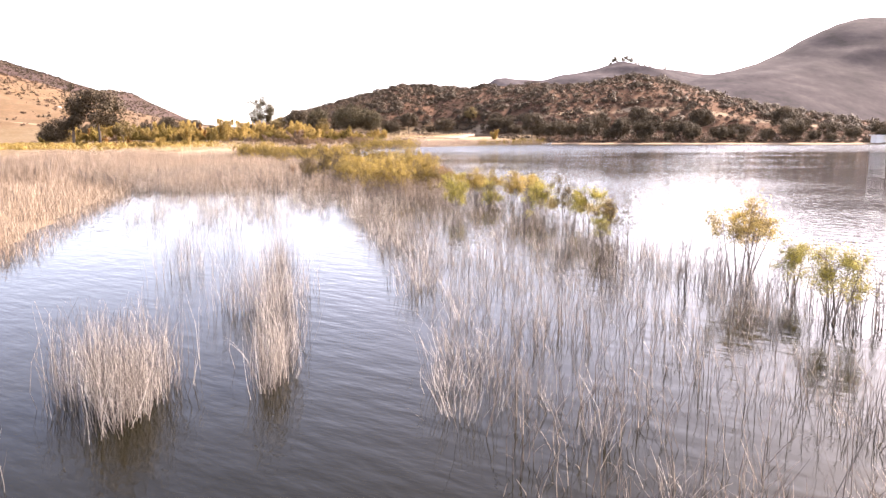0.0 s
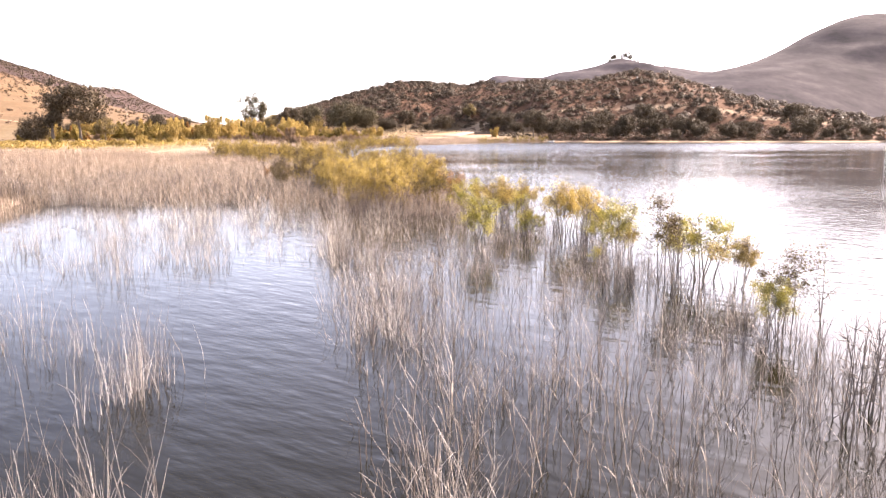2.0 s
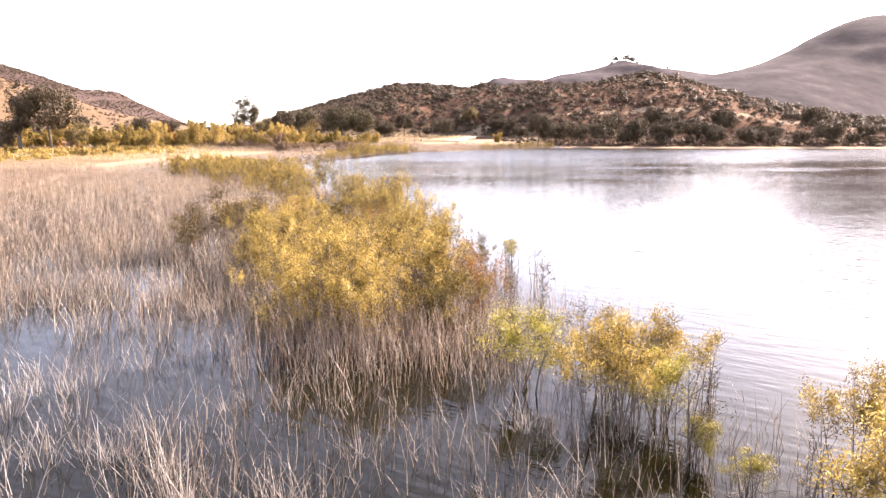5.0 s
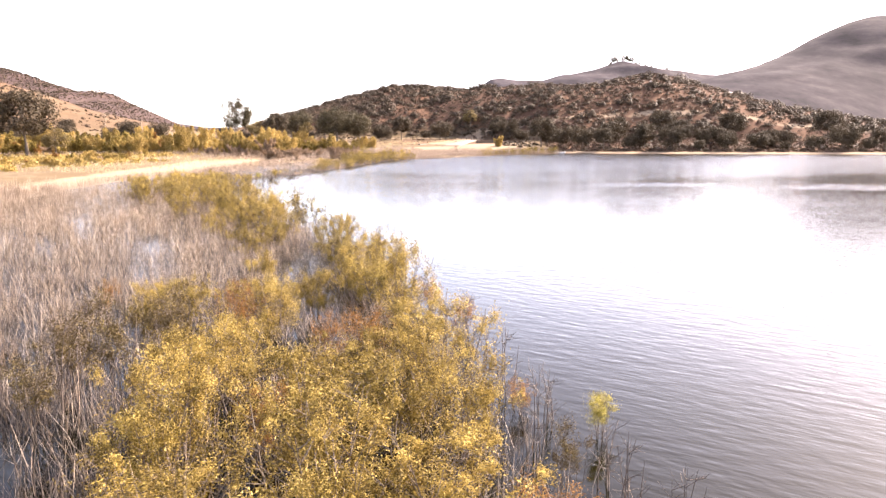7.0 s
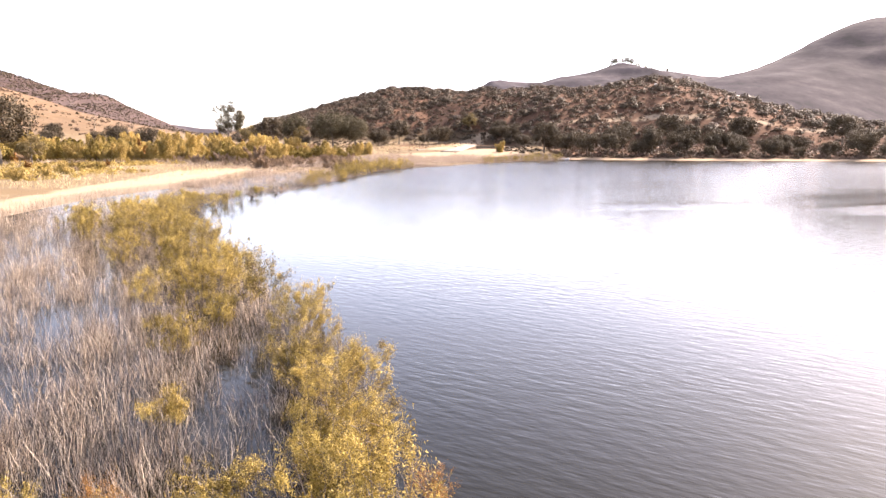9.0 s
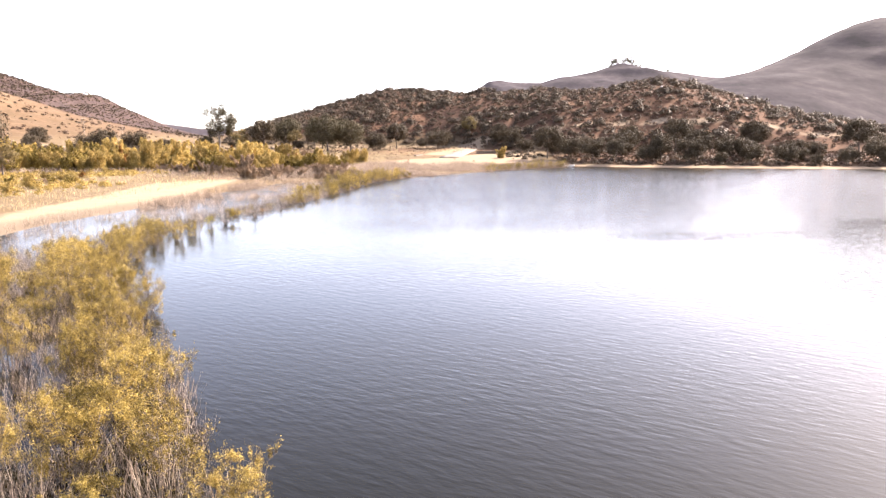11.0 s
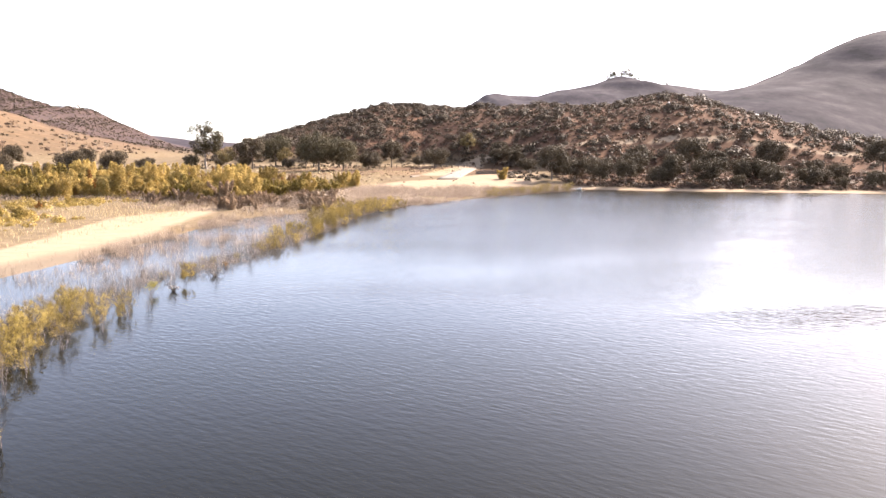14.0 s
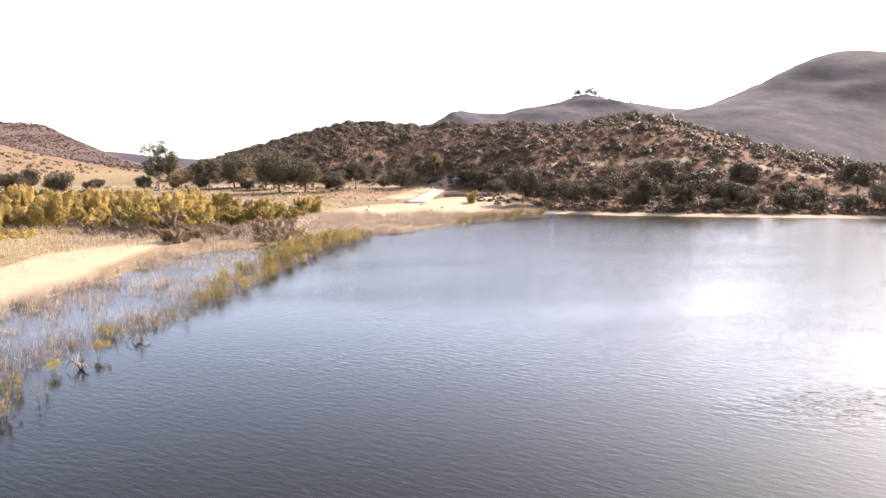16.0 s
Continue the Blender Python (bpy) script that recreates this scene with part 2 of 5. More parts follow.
def limb_mesh(name, limbs, material, sides=5):
    """Tubes of different lengths, each a list of (point, radius), joined into one mesh; each ring is turned across its path."""
    V, F, at = [], [], 0
    a = np.arange(sides) * 2 * np.pi / sides
    for limb in limbs:
        p = np.array([q for q, _ in limb], float)
        r = np.array([q for _, q in limb])
        d = np.gradient(p, axis=0)
        d /= np.linalg.norm(d, axis=1)[:, None] + 1e-9
        u = np.cross(d, (0.31, 0.95, 0.02))
        u /= np.linalg.norm(u, axis=1)[:, None] + 1e-9
        w = np.cross(d, u)
        ring = p[:, None] + r[:, None, None] * (np.cos(a)[None, :, None] * u[:, None] + np.sin(a)[None, :, None] * w[:, None])
        k = len(p)
        i = at + np.arange(k - 1)[:, None] * sides
        s, s2 = np.arange(sides), (np.arange(sides) + 1) % sides
        V.append(ring.reshape(-1, 3))
        F.append(np.stack([i + s, i + s2, i + sides + s2, i + sides + s], -1).reshape(-1, 4))
        at += k * sides
    return np_mesh(name, np.concatenate(V), np.concatenate(F), material)


def branch_mesh(name, main, twigs, material, sides=5):
    """One connected branch: a main tube, a list of (point, radius), and twigs, each (ring of the main tube, list of (point, radius)), which grow out of it."""
    V, F = [], []
    a = np.arange(sides) * 2 * np.pi / sides
    s, s2 = np.arange(sides), (np.arange(sides) + 1) % sides

    def rings(limb, first):
        p = np.array([q for q, _ in limb], float)
        r = np.array([q for _, q in limb])
        d = np.gradient(p, axis=0)
        d /= np.linalg.norm(d, axis=1)[:, None] + 1e-9
        u = np.cross(d, (0.31, 0.95, 0.02))
        u /= np.linalg.norm(u, axis=1)[:, None] + 1e-9
        w = np.cross(d, u)
        ring = p[:, None] + r[:, None, None] * (np.cos(a)[None, :, None] * u[:, None] + np.sin(a)[None, :, None] * w[:, None])
        return ring[first:].reshape(-1, 3)

    V.append(rings(main, 0))
    i = np.arange(len(main) - 1)[:, None] * sides
    F.append(np.stack([i + s, i + s2, i + sides + s2, i + sides + s], -1).reshape(-1, 4))
    at = len(main) * sides
    for ring, limb in twigs:
        k = len(limb) - 1
        V.append(rings(limb, 1))
        starts = np.concatenate([[ring * sides], at + np.arange(k - 1) * sides])[:, None]
        ends = (at + np.arange(k) * sides)[:, None]
        F.append(np.stack([starts + s, starts + s2, ends + s2, ends + s], -1).reshape(-1, 4))
        at += k * sides
    return np_mesh(name, np.concatenate(V), np.concatenate(F), material)


def leaf_mesh(name, centres, length, width, material, rng, droop=0.3, out=None, loose=0.7):
    """Tapered leaves about the centres, turned by chance, or with their faces more or less along the ways out."""
    n = len(centres)
    d = rng.normal(size=(n, 3)); d[:, 2] -= droop
    d /= np.linalg.norm(d, axis=1)[:, None]
    e = np.cross(d, rng.normal(size=(n, 3)))
    if out is not None:
        f = out / (np.linalg.norm(out, axis=1)[:, None] + 1e-9) + loose * rng.normal(size=(n, 3))
        d = np.cross(f, rng.normal(size=(n, 3))); d[:, 2] -= droop * 0.5
        d /= np.linalg.norm(d, axis=1)[:, None] + 1e-9
        e = np.cross(f, d)
    e /= np.linalg.norm(e, axis=1)[:, None] + 1e-9
    k = rng.uniform(0.65, 1.35, (n, 1))
    up = np.cross(d, e) * (length * 0.12 * k)
    l, w = d * length * k / 2, e * width * k / 2
    v = np.stack([centres - l + 0.9 * w, centres - 0.7 * l - 1.1 * w + up, centres + 1.15 * l], 1).reshape(-1, 3)
    return np_mesh(name, v, np.arange(3 * n).reshape(-1, 3), material)


def ease(a, b, x):
    s = np.clip((x - a) / (b - a), 0, 1)
    return s * s * (3 - 2 * s)


# ---- terrain ----
LAKE = np.array([(-14, -60), (-10, 0), (-12.2, 19), (-13.6, 23), (-16, 31), (-18.5, 40), (-27, 62), (-37, 92), (-43, 120), (-43.5, 142), (-40, 160), (-37, 183),
                 (-35.5, 202), (-30, 214), (-20, 219), (-12, 223), (-5, 236), (4, 247), (23, 271), (42, 288), (47, 297), (66, 286), (88, 279), (109, 272), (131, 265),
                 (200, 248), (300, 235), (420, 180), (450, 60), (380, -120), (200, -200), (40, -180), (-10, -120)], float)


def shore_distance(X, Y):
    """Metres to the lake's edge: positive on land, negative in the lake."""
    best, inside = np.full(X.shape, 1e18), np.zeros(X.shape, bool)
    for (ax, ay), (bx, by) in zip(LAKE, np.roll(LAKE, -1, 0)):
        dx, dy = bx - ax, by - ay
        s = np.clip(((X - ax) * dx + (Y - ay) * dy) / (dx * dx + dy * dy), 0, 1)
        best = np.minimum(best, (X - ax - s * dx) ** 2 + (Y - ay - s * dy) ** 2)
        if ay != by:
            inside ^= ((ay > Y) != (by > Y)) & (X < ax + (Y - ay) * dx / dy)
    return np.sqrt(best) * np.where(inside, -1, 1)


GRID = np.random.default_rng(5).random((256, 256))


def lumps(X, Y, size, octaves=4):
    """Smooth value noise, about -1 to 1."""
    out, amp = 0.0, 1.0
    for o in range(octaves):
        u, v = X / size + 17.3 * o, Y / size + 31.7 * o
        i, j = np.floor(u).astype(int), np.floor(v).astype(int)
        a, b = ease(0, 1, u - i), ease(0, 1, v - j)
        g = lambda p, q: GRID[(i + p) % 256, (j + q) % 256]
        out = out + amp * (2 * ((g(0, 0) * (1 - a) + g(1, 0) * a) * (1 - b) + (g(0, 1) * (1 - a) + g(1, 1) * a) * b) - 1)
        amp, size = amp * 0.5, size / 2.03
    return out / 1.5


# crests of the hills: x and height along each
CREST = np.array([(-159, 0), (-134, 0.5), (-122, 7.5), (-105, 10.5), (-87, 16.4), (-54, 26.4), (-28, 32.4), (-2, 33.1), (25, 29.7), (50, 32.0), (65, 32.4), (89, 30.4), (103, 32.5), (116, 34.5), (137, 30.0), (163, 22.4), (183, 17.2), (196, 15.0), (219, 9.2), (247, 4.2), (280, 0)], float)
BACK = np.array([(-320, 0), (-220, 3), (-120, 30), (31, 62), (62, 67), (78, 76), (88, 83), (102, 85), (118, 82), (157, 79.5), (185, 88), (205, 90.5), (236, 96), (260, 104.5), (273, 109), (284, 107), (300, 102.5), (316, 98.5), (336, 97), (356, 95), (388, 90), (416, 88), (560, 76), (900, 40)], float)
MOUNT = np.array([(60, 0), (180, 18), (240, 42), (292, 62), (318, 68.6), (345, 73.6), (360, 78), (378, 83), (390, 87.5), (399, 92), (413, 98.8), (434, 112), (445, 117.5), (470, 128.5), (487, 130), (510, 129.8), (537, 128), (640, 112), (900, 60), (1200, 20)], float)
LEFT = np.array([(-1100, 182), (-760, 152), (-654, 115), (-582, 91), (-527, 69), (-507, 65), (-490, 58), (-474, 54), (-462, 58), (-450, 60), (-438, 54), (-428, 46), (-410, 40), (-368, 17.5), (-332, 7), (-280, 0), (-240, 0)], float)
NEAR_LEFT = np.array([(-700, 95), (-420, 62), (-335, 44), (-314, 37), (-284, 25), (-257, 17.5), (-224, 10), (-200, 5), (-178, 0)], float)
FAR = np.array([(-2400, 60), (-1500, 60), (-1330, 70), (-1295, 73), (-1186, 51), (-996, 43), (-888, 32), (-760, 20), (400, 20), (2500, 60)], float)


def ridge(X, Y, crest, yc, front, back, power=1.0):
    z = np.interp(X, crest[:, 0], crest[:, 1], left=crest[0, 1], right=crest[-1, 1])
    s = np.where(Y < yc, (yc - Y) / front, (Y - yc) / back)
    return z * np.cos(np.clip(s, 0, 1) * np.pi / 2) ** power


def height(X, Y):
    X, Y = np.asarray(X, float), np.asarray(Y, float)
    d = shore_distance(X, Y)
    bed = -1.85 * (1 - np.exp(np.minimum(d, 0) / 5))
    bank = 0.35 * (1 - np.exp(-np.maximum(d, 0) / 2.5)) + 0.018 * np.minimum(np.maximum(d, 0), 40)
    plain = np.interp(Y, [0, 230, 300, 340, 374, 420, 520, 900], [0, 0, 0.6, 2.0, 3.0, 4.6, 6, 8])
    right = np.clip(np.maximum(d - 3, 0) * 0.06, 0, 2.6)
    flat = bank + np.where(X > 40, right, plain * ease(4, 40, d) * (1 - ease(34, 46, X)) + right * ease(34, 46, X))
    yb = np.interp(X, [-100, 0, 60, 320], [432, 424, 338, 318])
    yc = np.interp(X, [-120, 0, 25, 50, 65, 89, 103, 380], [560, 560, 535, 509, 482, 440, 429, 415])
    hill = ridge(X, Y, CREST, yc, yc - yb, np.interp(X, [60, 110], [160.0, 110.0]), 0.85)
    hill = hill * (1 + 0.05 * lumps(X, Y, 45)) + 1.2 * lumps(X, Y, 22, 3) * ease(0, 12, hill)
    far = ridge(X, Y, BACK, 1080, 400, 300)
    far = np.maximum(far, ridge(X, Y, MOUNT, 830 + 0 * X, 330, 500, 0.9))
    left = ridge(X, Y, LEFT, 1060, 420, 160)
    nleft = ridge(X, Y, NEAR_LEFT, 560, 190, 250)
    gap = ridge(X, Y, FAR, 3500, 900, 1500)
    gully = lumps(X * 1.0, Y * 0.35, 90, 4)
    carve = ease(15, 70, far) * ease(0, 120, np.abs(Y - 830)) * ease(0, 110, np.abs(Y - 1080))
    far = far * (1 - 0.22 * np.abs(lumps(X + 0.35 * Y, Y * 0.3, 110, 3)) * carve - 0.05 * np.abs(gully) * carve)
    land = flat + np.maximum.reduce([hill, far, left * (1 + 0.04 * gully), nleft * (1 + 0.05 * lumps(X, Y, 40)), gap, 0 * hill])
    land = land + 0.10 * lumps(X, Y, 7, 3) * ease(1, 8, d)
    return np.where(d > 0, land, bed)


def ground_at(x, y):
    return float(height(np.array([x]), np.array([y]))[0])


def steps(*runs):
    """Grid lines: runs of (end, step)."""
    out = [runs[0]]
    for end, step in runs[1:]:
        out += list(np.arange(out[-1] + step, end + step * 0.5, step))
    return np.array(out)


gx = np.concatenate([-np.array([4500, 3600, 2900, 2300, 1900, 1600, 1450, 1350, 1320, 1290, 1240, 1190, 1120, 1060, 1000, 940, 880]), steps(-820, (-400, 12), (-120, 6), (-65, 3), (60, 1.4), (150, 3), (420, 5), (1000, 14)), [1150, 1350, 1600, 2000, 2600, 3400, 4500]])
gy = np.concatenate([[-4500, -3000, -2000, -1200, -800, -500, -350], steps(-250, (-30, 10), (10, 3), (230, 1.7), (300, 2.5), (600, 4), (1400, 14)), [1500, 1700, 1950, 2250, 2550, 2750, 2950, 3150, 3350, 3500, 3700, 4000, 4500, 4800]])
GX, GY = np.meshgrid(gx, gy)
GZ = height(GX, GY)
nx, ny = len(gx), len(gy)
i0 = (np.arange(ny - 1)[:, None] * nx + np.arange(nx - 1)[None]).ravel()
ground_me = np_mesh("ground", np.stack([GX, GY, GZ], -1).reshape(-1, 3), np.stack([i0, i0 + 1, i0 + nx + 1, i0 + nx], 1), M_GROUND)
ground_me.polygons.foreach_set("use_smooth", np.ones(len(ground_me.polygons), bool))
GD = shore_distance(GX, GY)
inland = np.interp(GY, [60, 140, 185, 212, 234], [-42, -50, -52.5, -58, -60])
left_sand = (1 - ease(13, 24, GD + 3 * lumps(GX, GY, 14, 2))) * ease(-3, 2, GX - inland + 2 * lumps(GX, GY, 8, 2)) * (1 - ease(-46, -38, GX - 0.18 * np.maximum(0, 190 - GY))) * (1 - ease(222, 238, GY))
beach = ease(12, 22, GD) * (1 - ease(40, 54, GD + 5 * lumps(GX, GY, 12, 3))) * ease(-30, -12, GX) * (1 - ease(26, 48, GX)) * (GY > 240)
far_strip = (1 - ease(3.0, 6.5, GD)) * (GX > 40)
ramp_road = np.exp(-((GX - 15 - (GY - 374) * 0.30) / 7.0) ** 2) * ease(330, 345, GY) * (1 - ease(392, 404, GY))
park_road = np.exp(-((GY - np.interp(GX, [-300, -120, -40, 20, 60, 110, 200, 400], [430, 415, 412, 400, 366, 352, 338, 325])) / 1.8) ** 2) * (GX > -260) * (GX < 330)
sand_mask = np.clip(np.maximum.reduce([left_sand, beach, far_strip, ramp_road, park_road]), 0, 1) * ease(-1.5, 0, GD)
hill_mask = np.clip(ease(44, 56, GX) * ease(5, 9, GD) * (GY > 200) + ease(2.0, 6.0, GZ - np.interp(GY, [0, 300, 374, 420, 520], [1.5, 2.5, 4.5, 6, 8])) * (GY > 300), 0, 1)
hill_mask = hill_mask * (1 - 0.6 * ease(-150, -190, GX) * ease(-360, -300, GX) * ease(380, 420, GY) * (1 - ease(600, 700, GY)))
bank = ease(334, 346, GY + 4 * lumps(GX, GY, 15, 2)) * (1 - ease(392, 405, GY)) * ease(-75, -55, GX) * (1 - ease(36, 46, GX))
hill_mask = np.maximum(hill_mask, 0.75 * bank * (1 - ramp_road))
far_mask = ease(0, 50, GY - np.interp(GX, [60, 110, 200], [600, 535, 465])) * np.where((GX < -150) & (GY < 2200), 0.1 + 0.6 * ease(620, 760, GY), 1.0)
wet_mask = np.maximum(1 - ease(1.5, 6.5, GD + 2.5 * lumps(GX, GY, 9, 3)), 1 - ease(50, 100, GY + 8 * lumps(GX, GY, 12, 3))) * (GX < 40)
for key, value in (("sand", sand_mask), ("hill", hill_mask), ("mountain", far_mask), ("wet", wet_mask)):
    ground_me.attributes.new(key, "FLOAT", "POINT").data.foreach_set("value", value.ravel().astype(np.float32))
tagged(new("ground", ground_me), "dry sandy lake shore rising to brown scrub hills", "ground", kind="structure")

lx, ly = steps(-70, (470, 3)), steps(-220, (320, 3))
wx, wy = np.meshgrid(lx, ly)
wi = (np.arange(len(ly) - 1)[:, None] * len(lx) + np.arange(len(lx) - 1)[None]).ravel()
water_me = np_mesh("water", np.stack([wx, wy, 0 * wx], -1).reshape(-1, 3), np.stack([wi, wi + 1, wi + len(lx) + 1, wi + len(lx)], 1), M_WATER)
gust = 0 * wx
for gxc, gyc, gw, gd in ((27, 127, 10, 4.5), (49, 120, 8, 6), (64, 122, 9, 4)):
    gust = np.maximum(gust, 1 - ease(0.3, 1.15, np.hypot((wx - gxc) / gw, (wy - gyc) / gd) + 0.3 * lumps(wx, wy, 7, 3)))
water_me.attributes.new("gust", "FLOAT", "POINT").data.foreach_set("value", gust.ravel().astype(np.float32))
tagged(new("water", water_me), "dark rippled lake water mirroring a pale sky", "water", kind="structure")


# ---- willows standing in the water ----
def willow_parts(parent, seed, h, spread, stems, leaves, material, low=0.35, leaf=0.085, clump=0.2, bare=0, twigs=7):
    """Stems that fan out from one foot, each with its side twigs, and a crown of small leaves round the twigs."""
    rng = np.random.default_rng(seed)
    tips = []
    for s in range(stems):
        a, r = s * 2.4 + rng.uniform(-0.5, 0.5), spread * math.sqrt((s + 0.4) / stems) * rng.uniform(0.8, 1.1)
        hh = h * rng.uniform(0.8, 1.0) * (1 - 0.28 * (r / max(spread, 0.01)) ** 2)
        foot = np.array([rng.normal(0, 0.05 + 0.12 * spread), rng.normal(0, 0.05 + 0.12 * spread), -0.8])
        out, sway = np.array([math.cos(a), math.sin(a), 0]), rng.normal(0, 0.035, 2) * h
        ks = np.linspace(0, 1, 11)
        p = [foot + np.array([sway[0] * math.sin(3 * k), sway[1] * math.sin(3 * k), (0.8 + hh) * k]) + out * r * k ** 1.25 for k in ks]
        r0 = 0.010 + 0.006 * h * rng.uniform(0.6, 1.2)
        grown = []
        for b in range(twigs):
            k = rng.uniform(low, 0.98)
            i = min(max(int(round(k * 10)), 1), 9)
            o = p[i]
            b_a, l = rng.uniform(0, 2 * np.pi), h * rng.uniform(0.12, 0.28) * (1.15 - 0.5 * k)
            e = o + np.array([math.cos(b_a) * l, math.sin(b_a) * l, l * rng.uniform(0.2, 1.0)])
            grown.append((i, [(o, r0 * 0.4), (o + (e - o) * 0.15, r0 * 0.36), ((o + e) / 2 + rng.normal(0, 0.02, 3), r0 * 0.28), (e, r0 * 0.12)]))
            if o[2] > 0.15:
                tips += [o + (e - o) * u for u in (0.5, 0.8, 1.0)]
        tips += [p[10], p[8]]
        part("stem", branch_mesh("stem", [(q, r0 * (1 - 0.8 * k)) for q, k in zip(p, ks)], grown, M_TWIG if bare else M_BARK, 4), parent)
    if leaves:
        tips = np.array(tips)
        tips = tips[rng.permutation(len(tips))[:max(14, int(len(tips) * 0.36))]]
        pick = rng.integers(0, len(tips), leaves)
        tall = rng.uniform(0.7, 1.5, len(tips))[pick][:, None]
        c = tips[pick] + rng.normal(size=(leaves, 3)) * np.hstack([0.75 + 0 * tall, 0.75 + 0 * tall, (0.75 if low > 0.5 else 1.25) * tall]) * clump * h * 0.34 * rng.uniform(0.5, 1.3, len(tips))[pick][:, None]
        keep = lumps(c[:, 0] + 7 * seed, c[:, 1] + 1.3 * c[:, 2], 0.42, 2) > -0.25   # gaps between the sprays
        way = c - tips[pick] + 0.15 * (c - (0, 0, 0.5 * h))
        c, way = c[keep], way[keep]
        c[:, 2] = np.where(c[:, 2] < 0.1, 0.1 + np.abs(c[:, 2]) % 0.5, c[:, 2])
        part("crown", leaf_mesh("crown", c, leaf, leaf * 0.32, material, rng, 0.3, way, 0.8), parent)


WILLOWS = {}


def willow_kind(key, label, *args, **kw):
    WILLOWS[key] = (label, args, kw)


willow_kind("sapling", "young willow, small yellow crown on bare stems in water", 11, 2.0, 0.82, 7, 9500, M_YELLOW, low=0.66, clump=0.22, leaf=0.05)
willow_kind("sapling_b", "slender yellow-green willow sapling rising from the lake", 12, 1.95, 0.78, 7, 8000, M_LIME, low=0.62, clump=0.23, leaf=0.05)
willow_kind("withered", "withered willow sapling with dark brown leaves in shallow water", 13, 2.2, 0.42, 4, 3600, M_DARK, low=0.6, clump=0.17, leaf=0.055)
willow_kind("thin", "thin willow sapling with few small leaves in water", 14, 1.9, 0.25, 2, 420, M_DARK, low=0.55, clump=0.2, leaf=0.06)
willow_kind("bush", "broad golden-yellow willow bush growing out of the lake", 21, 2.7, 1.5, 14, 19000, M_YELLOW, low=0.25, clump=0.13, leaf=0.062, twigs=9)
willow_kind("bush_b", "bushy yellow-green willow at the edge of open water", 22, 2.6, 1.4, 13, 18000, M_OLIVE, low=0.25, clump=0.13, leaf=0.062, twigs=9)
willow_kind("bush_c", "willow bush with russet and orange autumn leaves", 23, 2.3, 1.05, 10, 7500, M_RUSSET, low=0.3, clump=0.14, leaf=0.05, twigs=9)
willow_kind("bush_d", "tall golden willow bush with dense leaves", 24, 3.0, 1.4, 13, 19000, M_YELLOW, low=0.22, clump=0.13, leaf=0.062, twigs=9)
willow_kind("dark_bush", "dark olive willow, rounded crown on visible stems", 25, 3.0, 0.85, 8, 8500, M_OLIVE, low=0.5, clump=0.15, leaf=0.07)
willow_kind("far_bush", "golden-olive willow bush on the flooded shore", 26, 2.3, 1.8, 10, 5500, M_OLIVE, low=0.12, leaf=0.09, clump=0.2)
willow_kind("far_bush_b", "yellow willow bush on the flooded shore", 27, 2.3, 1.8, 10, 5500, M_YELLOW, low=0.12, leaf=0.09, clump=0.2)
willow_kind("twigs", "leafless grey willow twigs standing in the water", 31, 1.9, 0.4, 5, 0, M_DARK, low=0.4, bare=1, twigs=9)
BUILT = {}


def willow(key, x, y, scale=1.0, turn=0.0, z=0.0):
    label, args, kw = WILLOWS[key]
    turned = pose(x, y, z, 0, 0, turn)
    if key in BUILT:
        k = scale / BUILT[key].scale[0]
        wide, tall = 0.88 + 0.3 * ((x * 7.3 + y * 3.1) % 1), 0.82 + 0.36 * ((x * 2.9 + y * 5.7) % 1)
        return copy_thing(BUILT[key], turned @ Matrix.Diagonal((k * wide, k / wide, k * tall, 1)))
    ob = thing("willow_bush" if "bush" in key else "willow_sapling", x, y, z, label=label, category="willow", group="willows along the water's edge")
    willow_parts(ob, *args, **kw)
    ob.matrix_basis = turned @ Matrix.Diagonal((scale, scale, scale, 1))
    BUILT[key] = ob
    return ob


